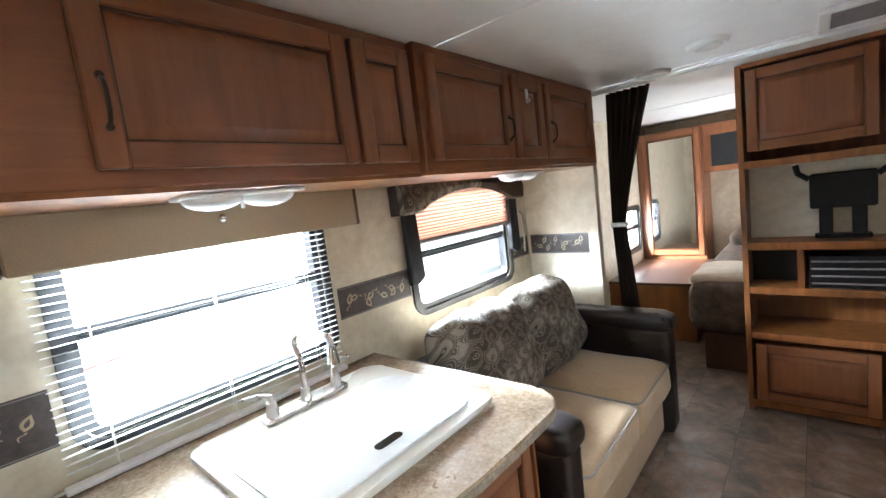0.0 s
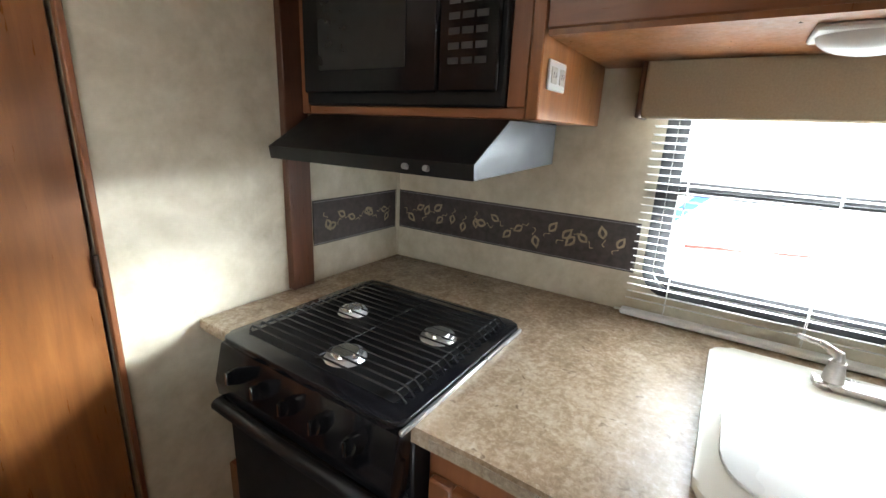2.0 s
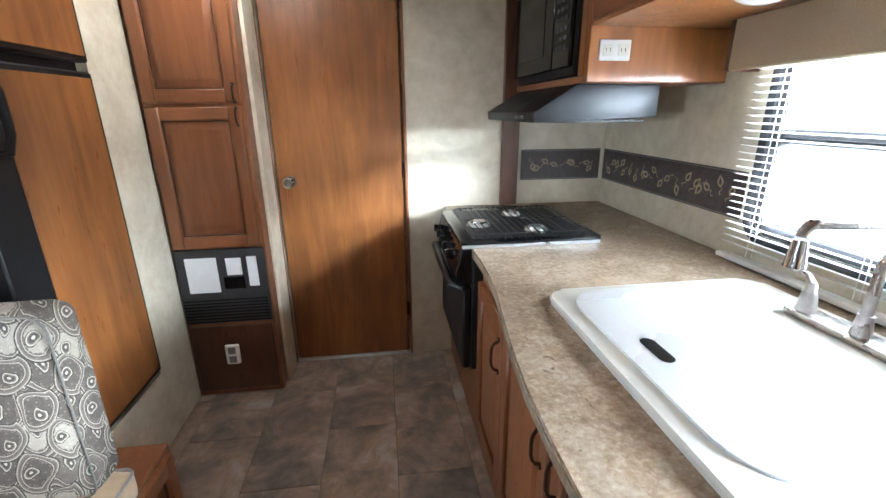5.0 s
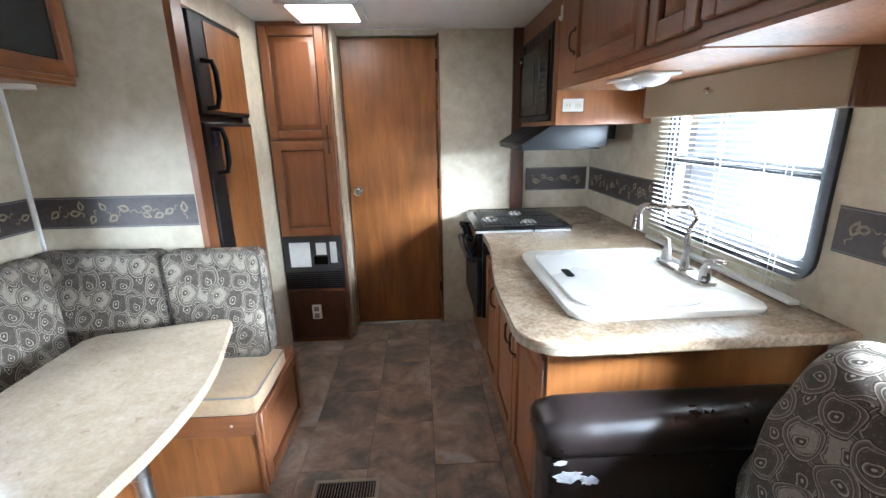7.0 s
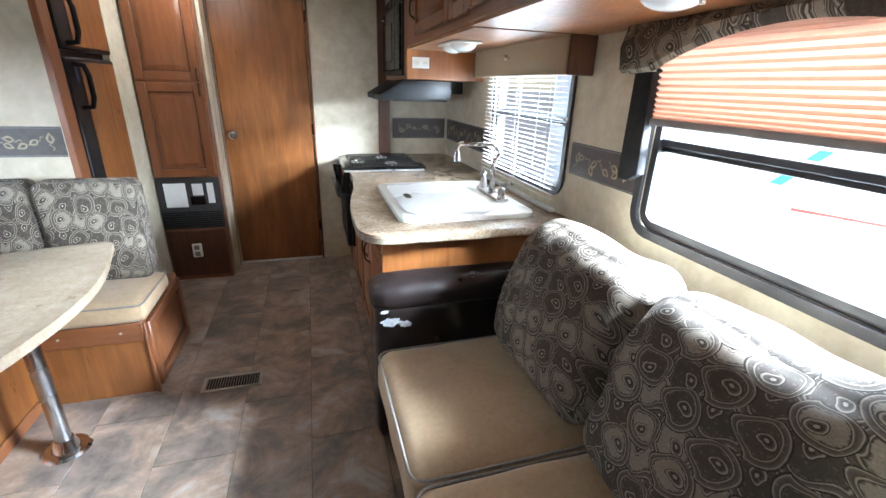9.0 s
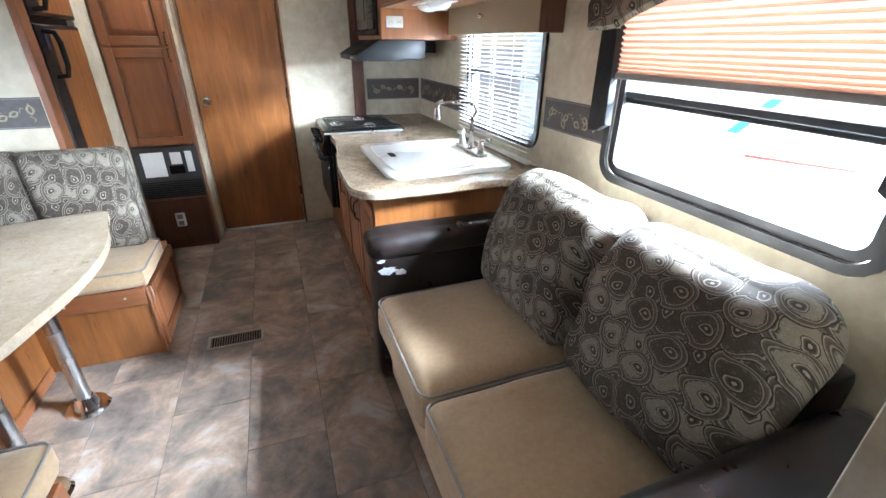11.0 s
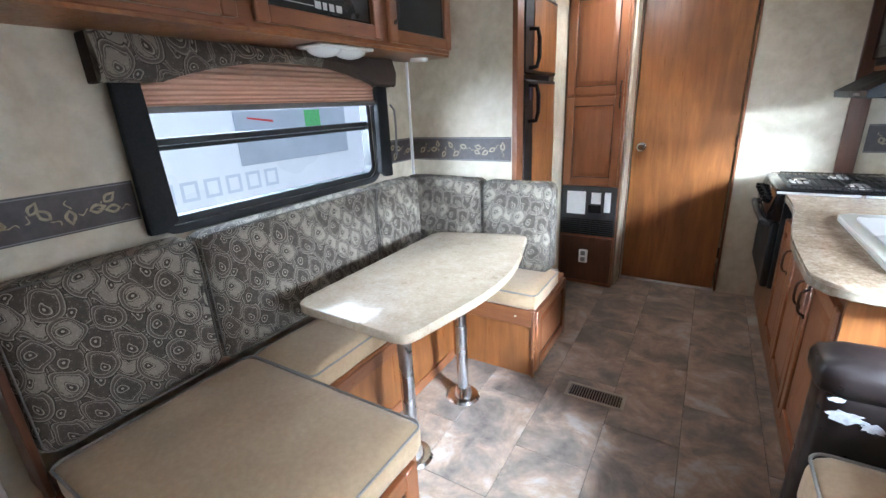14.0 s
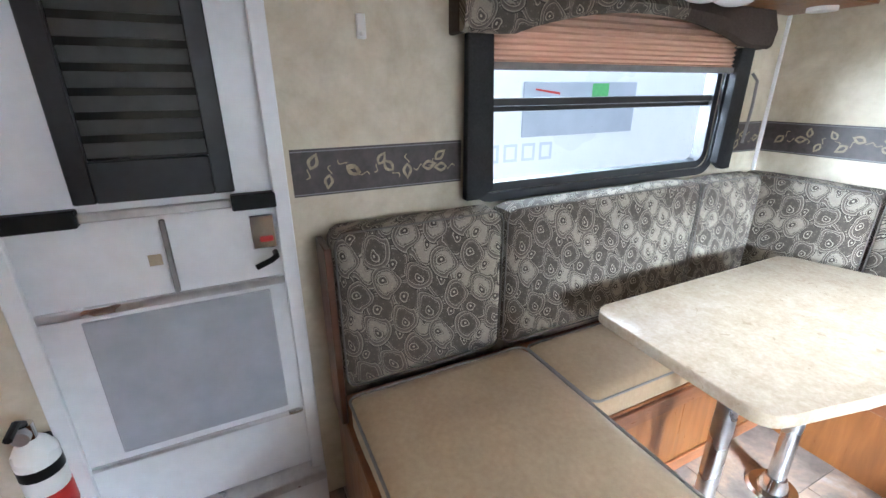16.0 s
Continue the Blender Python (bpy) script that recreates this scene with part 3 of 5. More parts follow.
def window(name, side, plane, u0, u1, z0, z1, bar, label):
    """Black rounded window frame set in the wall, with a crossbar and panes."""
    f = FACES[side](plane)
    w = thing(name, f((u0 + u1) / 2, z0, 0), label, "window", kind="structure")

    def ring(a, b, c, d, r, wd, w0, w1):
        bm = bmesh.new()
        o, i = rounded(a, b, c, d, r, 5), rounded(a + wd, b - wd, c + wd, d - wd, max(0.01, r - wd), 5)
        n = len(o)
        vs = [[bm.verts.new(f(*p, h)) for p in q] for q, h in ((o, w0), (o, w1), (i, w1), (i, w0))]
        for s in range(4):
            for k in range(n):
                bm.faces.new((vs[s][k], vs[s][(k + 1) % n], vs[(s + 1) % 4][(k + 1) % n], vs[(s + 1) % 4][k]))
        return bm
    part("window_frame", ring(u0 - 0.03, u1 + 0.03, z0 - 0.03, z1 + 0.03, 0.09, 0.03, -0.0, 0.014), FRAMEB, w, "black rounded frame")
    part("window_frame", ring(u0 - 0.001, u1 + 0.001, z0 - 0.001, z1 + 0.001, 0.07, 0.03, -0.055, -0.004), FRAMEB, w)
    bm = bmesh.new()
    fbox(bm, f, u0 + 0.028, u1 - 0.028, bar - 0.012, bar + 0.012, -0.05, -0.01, 0.003)
    fbox(bm, f, u0 + 0.028, u1 - 0.028, bar - 0.03, bar - 0.014, -0.045, -0.02, 0.003)
    part("crossbar", bm, FRAMEB, w)
    for a, b in ((z0 + 0.03, bar - 0.03), (bar + 0.012, z1 - 0.03)):
        bm = bmesh.new()
        fbox(bm, f, u0 + 0.029, u1 - 0.029, a, b, -0.034, -0.030)
        p = part("pane", bm, GLASS, w, "", False)
        p.ob.visible_shadow = False
    return w


window("window_1", "+x", XW, *KW, 1.325, "black-framed kitchen window over the sink")
window("window_2", "+x", XW, *LW, 1.30, "black-framed rounded window behind the sofa")
window("window_3", "-x", XE, *DW, 1.335, "black-framed rounded dinette window with crossbar")
window("window_4", "+x", XW, *BW, 0.98, "small black-framed bedroom window")
# Unseen east window, assumed as a twin of window_4.
window("window_5", "-x", XE, *BW, 0.98, "small black-framed bedroom window")

# venetian blind over the sink
bl = thing("venetian_blind", (XW + 0.04, 2.47, 0.925), "white slatted venetian blind lowered over the kitchen window", "blind")
slat = None
Z0, Z1 = 0.955, 1.63
n = 30
for i in range(n):
    z = Z0 + (Z1 - Z0) * i / (n - 1)
    if slat is None:
        bm = bmesh.new()
        y0, y1 = 2.015, 2.925
        rows = []
        for y in (y0, y1):
            rows.append([bm.verts.new((XW + 0.028 + 0.024 * k / 4, y, z + 0.0025 * (1 - (k / 2 - 1) ** 2) + 0.0012 * k)) for k in range(5)])
        for k in range(4):
            bm.faces.new((rows[0][k], rows[0][k + 1], rows[1][k + 1], rows[1][k]))
        ex = bmesh.ops.extrude_face_region(bm, geom=bm.faces[:])
        bmesh.ops.translate(bm, verts=[v for v in ex["geom"] if isinstance(v, bmesh.types.BMVert)], vec=(0, 0, 0.0008))
        slat = part("slat", bm, WHITE, bl)
    else:
        o = new("slat", slat.ob.data)
        o.parent = bl.ob
        o.location = (0, 0.002 * math.sin(i * 2.3), z - Z0)
part("bottom_rail", boxes((XW + 0.022, XW + 0.058, 2.005, 2.94, 0.902, 0.92), bev=0.004), WHITE, bl)
for y in (2.13, 2.47, 2.82):
    bm = bmesh.new()
    cyl(bm, (XW + 0.03, y, 0.93), (XW + 0.03, y, 1.63), 0.0012, 6)
    cyl(bm, (XW + 0.052, y, 0.93), (XW + 0.052, y, 1.63), 0.0012, 6)
    part("ladder_cord", bm, WHITE, bl)
bm = bmesh.new()
cyl(bm, (XW + 0.07, 2.75, 1.12), (XW + 0.07, 2.75, 1.6), 0.0015, 6)
cyl(bm, (XW + 0.07, 2.75, 1.08), (XW + 0.07, 2.75, 1.12), 0.008, 8, 0.003)
part("pull_cord", bm, WHITE, bl)

# valance box over the sink
vb = thing("valance_box", (XW + 0.08, 2.52, 1.512), "tan fabric-covered box valance with dark ends over the sink", "valance")
part("fascia", boxes((XW + 0.11, XW + 0.125, 1.985, 3.05, 1.512, 1.664), bev=0.006), TAN, vb)
part("end_panel", boxes((XW + 0.002, XW + 0.124, 3.0505, 3.065, 1.512, 1.664), bev=0.004), DARKWOOD, vb)
part("end_panel", boxes((XW + 0.002, XW + 0.124, 1.97, 1.9845, 1.512, 1.664), bev=0.004), DARKWOOD, vb)
bm = bmesh.new()
bmesh.ops.create_uvsphere(bm, u_segments=12, v_segments=8, radius=0.014, matrix=Matrix.Translation((XW + 0.145, 2.5, 1.6)))
cyl(bm, (XW + 0.124, 2.5, 1.6), (XW + 0.14, 2.5, 1.6), 0.006, 10)
part("knob", bm, CHROME, vb, "small silver knob")


def pleated(side, plane, u0, u1, z0, z1, label):
    f = FACES[side](plane)
    s = thing("pleated_shade", f((u0 + u1) / 2, z0, 0.02), label, "window shade")
    bm = bmesh.new()
    n = int((z1 - z0) / 0.019) * 2
    prev = None
    for i in range(n + 1):
        t = (i / n) ** 1.25
        z = z0 + 0.02 + (z1 - z0 - 0.02) * t
        w = 0.03 + (0.009 if i % 2 else -0.009)
        row = [bm.verts.new(f(u0 + (u1 - u0) * k / 12, z, w + 0.002 * noise.noise(Vector((k * 0.7, i * 0.4, plane))))) for k in range(13)]
        if prev:
            for k in range(12):
                bm.faces.new((prev[k], prev[k + 1], row[k + 1], row[k]))
        prev = row
    part("pleats", bm, SHADE, s, "peach folded cloth", False)
    bm = bmesh.new()
    fbox(bm, f, u0, u1, z0, z0 + 0.022, 0.016, 0.044, 0.003)
    part("bottom_rail", bm, GREYP, s)


pleated("+x", XW, 3.47, 4.37, 1.355, 1.655, "peach pleated shade half lowered behind the sofa")
pleated("-x", XE, 2.66, 3.84, 1.43, 1.655, "peach pleated shade pulled up over the dinette window")


def valance(side, plane, u0, u1, z0, z1, rise, label, dark_from, zleg):
    """Padded valance with an arched lower edge and hanging black side panels."""
    f = FACES[side](plane)
    v = thing("window_valance", f((u0 + u1) / 2, z1, 0.03), label, "valance")

    def edge(u):
        s = (u - u0) / (u1 - u0)
        return z0 + rise * max(0.0, math.sin(math.pi * min(1, max(0, (s - 0.12) / 0.76)))) ** 0.8
    n = 24
    cut = int(n * dark_from)
    # Front split at dark_from: paisley to one side, plain and darker to the other.
    for k0, k1, cloth in ((0, cut, PAISLEY_SOFA if side == "+x" else DARKFAB), (cut, n, DARKFAB if side == "+x" else PAISLEY_SOFA)):
        bm = bmesh.new()
        ring = []
        for k in range(k0, k1 + 1):
            u = u0 + (u1 - u0) * k / n
            ring.append([bm.verts.new(f(u, z, w)) for z, w in ((z1, 0.085), ((z1 + edge(u)) / 2, 0.108), (edge(u) + 0.012, 0.1), (edge(u), 0.085), (edge(u) + 0.004, 0.07), (z1, 0.068))])
        for a, b in zip(ring, ring[1:]):
            for k in range(6):
                bm.faces.new((a[k], a[(k + 1) % 6], b[(k + 1) % 6], b[k]))
        bm.faces.new(ring[0])
        bm.faces.new(ring[-1][::-1])
        part("padded_front", bm, cloth, v, "plain darker end of the front" if cloth is DARKFAB else "arched paisley cloth front")
    for s, (a, b) in enumerate(((u0, u0 + 0.02), (u1 - 0.02, u1))):
        bm = bmesh.new()
        fbox(bm, f, a, b, z0, z1, 0.001, 0.066, 0.004)
        part("return", bm, DARKFAB, v)
    for a, d in ((u0 + 0.035, 1), (u1 - 0.035, -1)):
        bm = bmesh.new()
        pr = [(a, z0 + 0.005), (a, zleg), (a + d * 0.05, zleg - 0.0), (a + d * 0.1, zleg + 0.03), (a + d * 0.085, z0 + 0.005)]
        v0 = [bm.verts.new(f(*p, 0.03)) for p in pr]
        v1 = [bm.verts.new(f(*p, 0.062)) for p in pr]
        bm.faces.new(v0)
        bm.faces.new(v1[::-1])
        for k in range(5):
            bm.faces.new((v0[k], v0[(k + 1) % 5], v1[(k + 1) % 5], v1[k]))
        bmesh.ops.bevel(bm, geom=bm.edges[:], offset=0.006, segments=2, affect="EDGES", profile=0.5)
        part("side_panel", bm, BLACKFAB, v, "black hanging side panel")
    bm = bmesh.new()
    ue = u1 if side == "+x" else u0
    d = -1 if side == "+x" else 1
    tube(bm, [f(ue - d * 0.0, 1.43, 0.05), f(ue, 1.4, 0.075), f(ue, 1.3, 0.078), f(ue, 1.15, 0.07)], 0.006, 8)
    part("tie_strap", bm, GREYP, v, "grey hanging strap")


valance("+x", XW, 3.35, 4.48, 1.515, 1.672, 0.1, "paisley padded valance with black side panels above the sofa", 0.6, 1.16)
valance("-x", XE, 2.545, 3.945, 1.52, 1.66, 0.085, "paisley padded valance with black side panels over the dinette", 0.4, 1.04)

# ---------------- bathroom door ----------------
bd = thing("door_1", (0.631, YS, 0), "honey wood flush bathroom door, closed", "door", kind="structure")
part("leaf", boxes((0.31, 0.953, YS - 0.03, YS - 0.004, 0.015, 2.075), bev=0.003), HONEY, bd)
for a in ((0.285, 0.3), (0.963, 0.978)):
    part("jamb", boxes((*a, YS - 0.01, YS + 0.012, 0, 2.1), bev=0.003), WOOD, bd)
part("threshold", boxes((0.3, 0.962, YS - 0.04, YS + 0.01, 0.0, 0.013), bev=0.003), ALU, bd)
bm = bmesh.new()
cyl(bm, (0.89, YS - 0.004, 1.056), (0.89, YS + 0.008, 1.056), 0.03, 20)
cyl(bm, (0.89, YS + 0.006, 1.056), (0.89, YS + 0.035, 1.056), 0.011, 14)
cyl(bm, (0.89, YS + 0.033, 1.056), (0.89, YS + 0.055, 1.056), 0.022, 18, 0.029)
cyl(bm, (0.89, YS + 0.055, 1.056), (0.89, YS + 0.064, 1.056), 0.029, 18, 0.02)
part("door_knob", bm, CHROME, bd, "round chrome knob")
for z in (0.3, 1.1, 1.9):
    bm = bmesh.new()
    cyl(bm, (0.306, YS + 0.004, z - 0.04), (0.306, YS + 0.004, z + 0.04), 0.006, 10)
    part("hinge", bm, BRONZE, bd)

# ---------------- kitchen ----------------


def upper_cabinet(name, y0, y1, x1, z0, doors, label, base_rail=0.05, inset=None, side="+x"):
    f = FACES[side](x1)
    wall = XW + 0.002 if side == "+x" else XE - 0.002
    c = thing(name, f((y0 + y1) / 2, z0, 0), label, "cabinet")
    lo, hi = min(wall, x1), max(wall, x1)
    part("body", boxes((lo, hi, y0, y1, z0 + 0.012, H - 0.002), bev=0.004), WOOD_H, c)
    part("underside", boxes((lo + 0.004, hi - 0.004, y0 + 0.004, y1 - 0.004, z0, z0 + 0.0118)), HONEY, c)
    for a, b, hu in doors:
        cab_door(f, a, b, z0 + base_rail, H - 0.04, c, handle=(hu, z0 + base_rail + 0.13, 0.1) if hu else None, inset=inset)
    return c


CF = -0.285
upper_cabinet("wall_cabinet", 1.845, 3.055, CF, 1.66, ((2.125, 2.77, 2.155), (2.79, 3.035, None)), "cherry wood overhead cabinet with raised-panel doors above the sink")
upper_cabinet("wall_cabinet", 3.06, YP - 0.004, CF + 0.025, 1.662, ((3.09, 3.64, 3.605), (3.66, 3.95, None), (3.98, 4.56, 4.02)), "cherry wood overhead cabinet with raised-panel doors above the sofa")
mc = thing("microwave_cabinet", (-0.55, 1.4, 1.5), "cherry wood cabinet housing with outlet on its end", "cabinet")
part("side_panel", boxes((XW + 0.002, CF, 1.812, 1.842, 1.487, H - 0.002), bev=0.003), HONEY, mc)
part("side_panel", boxes((XW + 0.002, CF, 1.052, 1.088, 1.487, H - 0.002), bev=0.003), WOOD, mc)
part("shelf", boxes((XW + 0.002, CF, 1.0885, 1.8115, 1.487, 1.512), bev=0.003), WOOD_H, mc)
part("top_rail", boxes((XW + 0.002, CF, 1.0885, 1.8115, 2.01, H - 0.002), bev=0.003), WOOD_H, mc)
part("stile", boxes((CF - 0.02, CF, 1.765, 1.8115, 1.5125, 2.009), bev=0.003), WOOD, mc)
mw = thing("microwave", (-0.5, 1.37, 1.53), "black built-in microwave oven with keypad", "microwave")
part("casing", boxes((XW + 0.05, CF + 0.012, 1.09, 1.763, 1.5125, 2.008), bev=0.006), BLACKM, mw)
part("door", boxes((CF + 0.0125, CF + 0.03, 1.1, 1.585, 1.545, 1.925), bev=0.006), BLACK, mw)
part("window", boxes((CF + 0.0305, CF + 0.0325, 1.17, 1.49, 1.605, 1.845), bev=0.001), BLACKG, mw, "dark glass window")
part("control_panel", boxes((CF + 0.0125, CF + 0.03, 1.59, 1.75, 1.545, 1.925), bev=0.005), BLACK, mw)
part("display", boxes((CF + 0.0305, CF + 0.032, 1.615, 1.72, 1.87, 1.905)), BLACKG, mw)
bt = None
for r in range(8):
    for k in range(3):
        y, z = 1.618 + k * 0.037, 1.845 - r * 0.032
        bm = boxes((CF + 0.0305, CF + 0.0325, y, y + 0.029, z - 0.014, z))
        if bt is None:
            bt = part("button", bm, DARKP, mw)
            by, bz = y, z
        else:
            bm.free()
            o = new("button", bt.ob.data)
            o.parent, o.location = mw.ob, (0, y - by, z - bz)
for k in range(6):
    y = 1.13 + k * 0.104
    part("vent", boxes(*[(CF + 0.0125, CF + 0.017, y, y + 0.075, 1.938 + j * 0.011, 1.944 + j * 0.011) for j in range(5)]), BLACK, mw)
part("badge", boxes((CF + 0.0305, CF + 0.032, 1.11, 1.15, 1.89, 1.9)), ALU, mw)

hd = thing("range_hood", (-0.5, 1.4, 1.37), "black slanted range hood under the microwave", "range hood")
bm = bmesh.new()
prism(bm, [(-0.6, 1.486), (-0.6, 1.372), (-0.13, 1.355), (-0.125, 1.39), (-0.285, 1.486)], 1.09, 1.78, "y", 0.004)
part("shell", bm, BLACKM, hd)
part("rear_box", boxes((XW + 0.002, -0.6005, 1.2, 1.42, 1.4, 1.486), bev=0.004), BLACKM, hd)
for y in (1.6, 1.66):
    part("switch", cyl(bmesh.new(), (-0.13, y, 1.372), (-0.116, y, 1.374), 0.007, 10), GREYP, hd)
part("filter", boxes((-0.6, -0.22, 1.16, 1.7, 1.352, 1.362)), BLACKM, hd)

ol = thing("outlet", (-0.42, 1.772, 1.56), "white double power outlet on the cabinet end", "outlet")
part("plate", boxes((-0.43, -0.32, 1.8425, 1.848, 1.555, 1.62), bev=0.002), WHITE, ol)
for x in (-0.402, -0.348):
    part("socket", boxes((x - 0.017, x + 0.017, 1.8482, 1.851, 1.57, 1.605), bev=0.001), IVORY, ol)
    part("slot", boxes((x - 0.008, x - 0.006, 1.8512, 1.8515, 1.582, 1.594), (x + 0.006, x + 0.008, 1.8512, 1.8515, 1.582, 1.594)), BLACK, ol)


def under_light(x, y, z, label, vert=False):
    t = thing("under_cabinet_light", (x, y, z), label, "light fixture", "under-cabinet lights")
    part("base", boxes((x - 0.07, x + 0.07, y - 0.16, y + 0.16, z - 0.012, z), bev=0.004), WHITE, t)
    for s in (-1, 1):
        bm = bmesh.new()
        bmesh.ops.create_uvsphere(bm, u_segments=20, v_segments=10, radius=1, matrix=Matrix.LocRotScale((x, y + s * 0.076, z - 0.012), None, (0.062, 0.078, 0.034)))
        bmesh.ops.bisect_plane(bm, geom=bm.verts[:] + bm.edges[:] + bm.faces[:], plane_co=(0, 0, z - 0.0125), plane_no=(0, 0, 1), clear_outer=True)
        part("lens", bm, LENS, t, "ribbed clear lens")
    bm = bmesh.new()
    cyl(bm, (x, y, z - 0.045), (x, y, z - 0.012), 0.006, 8)
    part("switch", bm, WHITE, t)


under_light(-0.42, 2.46, 1.66, "white twin-lens light under the sink cabinet")
under_light(-0.42, 3.95, 1.662, "white twin-lens light under the sofa cabinet")

for y, x in ((1.955, CF), (3.78, CF + 0.025)):
    hk = thing("cabinet_catch", (x + 0.02, y, 1.97), "small white plastic catch on the cabinet front", "catch", "cabinet catches")
    part("plate", boxes((x + 0.0245, x + 0.03, y - 0.012, y + 0.012, 1.965, 2.03), bev=0.002), WHITE, hk)
    part("tab", boxes((x + 0.0305, x + 0.042, y - 0.007, y + 0.007, 1.97, 1.985), bev=0.002), WHITE, hk)

# worktop: wavy front, rounded outer corner
front = [(0.09, 1.022), (0.09, 1.84), (0.088, 1.95), (0.092, 2.08), (0.104, 2.22), (0.125, 2.36), (0.145, 2.5), (0.16, 2.65), (0.165, 2.8), (0.165, 2.99)]
corner = [(0.165 - 0.13 + 0.13 * math.cos(radians(a)), 3.0 + 0.13 * math.sin(radians(a))) for a in range(0, 91, 10)]
bm = bmesh.new()
prism(bm, [(XW + 0.002, YS + 0.002)] + front + corner + [(XW + 0.002, 3.13)], 0.862, 0.9, "z", 0.009)
wt = thing("worktop", (-0.3, 2.1, 0.862), "beige stone-look laminate kitchen worktop with rounded corner", "worktop")
part("slab", bm, COUNTER, wt)
bm = bmesh.new()
lip = front[1:] + corner + [(XW + 0.6, 3.13)]
rows = []
for k, (x, y) in enumerate(lip):
    d = (Vector(lip[min(k + 1, len(lip) - 1)]) - Vector(lip[max(k - 1, 0)])).normalized()
    o = Vector((d.y, -d.x)) * 0.002
    rows.append([bm.verts.new((x + o.x, y + o.y, z)) for z in (0.866, 0.889)] + [bm.verts.new((x - o.x, y - o.y, z)) for z in (0.889, 0.866)])
for a, b in zip(rows, rows[1:]):
    for k in range(4):
        bm.faces.new((a[k], a[(k + 1) % 4], b[(k + 1) % 4], b[k]))
bm.faces.new(rows[0])
bm.faces.new(rows[-1][::-1])
part("front_edge", bm, EDGE, wt, "mottled laminate edge band")
part("wall_strip", boxes((XW + 0.002, XW + 0.02, 1.98, 2.96, 0.9005, 0.9015)), IVORY, wt, "pale caulk strip along the wall")
bc = thing("base_cabinet", (-0.4, 2.45, 0), "cherry wood kitchen base cabinet with raised-panel doors", "cabinet")
part("body", boxes((XW + 0.002, 0.05, 1.815, 3.03, 0.0, 0.861), bev=0.004), WOOD, bc)
part("end_panel", boxes((XW + 0.002, 0.07, 3.0305, 3.045, 0.0, 0.861), bev=0.002), HONEY, bc)
f = FACES["+x"](0.05)
cab_door(f, 1.83, 2.19, 0.13, 0.78, bc, handle=(2.155, 0.65, 0.12))
cab_door(f, 2.19, 2.58, 0.13, 0.78, bc, handle=(2.545, 0.65, 0.12))
cab_door(f, 2.60, 3.01, 0.13, 0.78, bc, handle=(2.64, 0.65, 0.12))
rb = thing("oven_base", (-0.4, 1.4, 0), "cherry wood base panel under the oven", "cabinet")
part("panel", boxes((XW + 0.002, 0.05, YS + 0.002, 1.8145, 0.0, 0.37), bev=0.004), HONEY, rb)

# cooker
ck = thing("gas_cooker", (-0.35, 1.5, 0.37), "black three-burner gas cooker with oven below", "cooker")
part("oven_body", boxes((XW + 0.1, 0.09, 1.2, 1.805, 0.371, 0.861), bev=0.004), BLACKM, ck)
part("oven_door", boxes((0.0905, 0.125, 1.2, 1.8, 0.375, 0.74), bev=0.008), BLACKM, ck, "plain black oven door")
bm = bmesh.new()
tube(bm, [(0.125, 1.21, 0.735), (0.165, 1.225, 0.745), (0.172, 1.5, 0.748), (0.165, 1.775, 0.745), (0.125, 1.79, 0.735)], 0.018, 10)
part("oven_handle", bm, BLACKM, ck)
bm = bmesh.new()
prism(bm, [(0.0905, 0.75), (0.15, 0.76), (0.155, 0.8), (0.13, 0.9), (0.0905, 0.905)], 1.2, 1.8, "y", 0.006)
part("control_panel", bm, BLACK, ck)
for k in range(5):
    y = 1.3 + k * 0.1
    bm = bmesh.new()
    cyl(bm, (0.14, y, 0.845), (0.165, y, 0.852), 0.022, 16, 0.019)
    box(bm, 0.163, 0.178, y - 0.005, y + 0.005, 0.835, 0.87, 0.002)
    kb = part("knob", bm, BLACK, ck)
    part("pointer", boxes((0.1782, 0.1792, y - 0.0025, y + 0.0025, 0.838, 0.868)), CHROME, kb, "bright metal pointer line")
    part("bezel", cyl(bmesh.new(), (0.1385, y, 0.8446), (0.141, y, 0.8453), 0.025, 20), STEEL, kb, "thin metal ring")
bm = bmesh.new()
prism(bm, rounded(-0.44, 0.13, 1.2, 1.795, 0.03), 0.9005, 0.92, "z", 0.007)
part("hob", bm, BLACK, ck)
part("hob_well", boxes((-0.4, 0.08, 1.25, 1.745, 0.9205, 0.9215), bev=0.0004), BLACKM, ck)
for x, y, r in ((0.01, 1.535, 0.052), (-0.185, 1.365, 0.045), (-0.21, 1.655, 0.05)):
    bm = bmesh.new()
    cyl(bm, (x, y, 0.9216), (x, y, 0.934), r, 20, r * 0.85)
    b_ = part("burner", bm, ALU, ck)
    bm = bmesh.new()
    cyl(bm, (x, y, 0.9341), (x, y, 0.94), r * 0.72, 20, r * 0.62)
    part("burner_cap", bm, STEEL, b_)
bm = bmesh.new()
for k in range(17):
    x = -0.39 + k * 0.0285
    tube(bm, [(x, 1.235, 0.9215), (x, 1.25, 0.938), (x, 1.745, 0.938), (x, 1.765, 0.9215)], 0.0026, 6)
for y in (1.26, 1.5, 1.735):
    tube(bm, [(-0.395, y, 0.9355), (0.07, y, 0.9355)], 0.003, 6)
part("grate", bm, BLACKM, ck, "black wire pan grate")
part("edge_strip", boxes((-0.42, 0.13, 1.797, 1.806, 0.9005, 0.912), bev=0.002), ALU, ck)

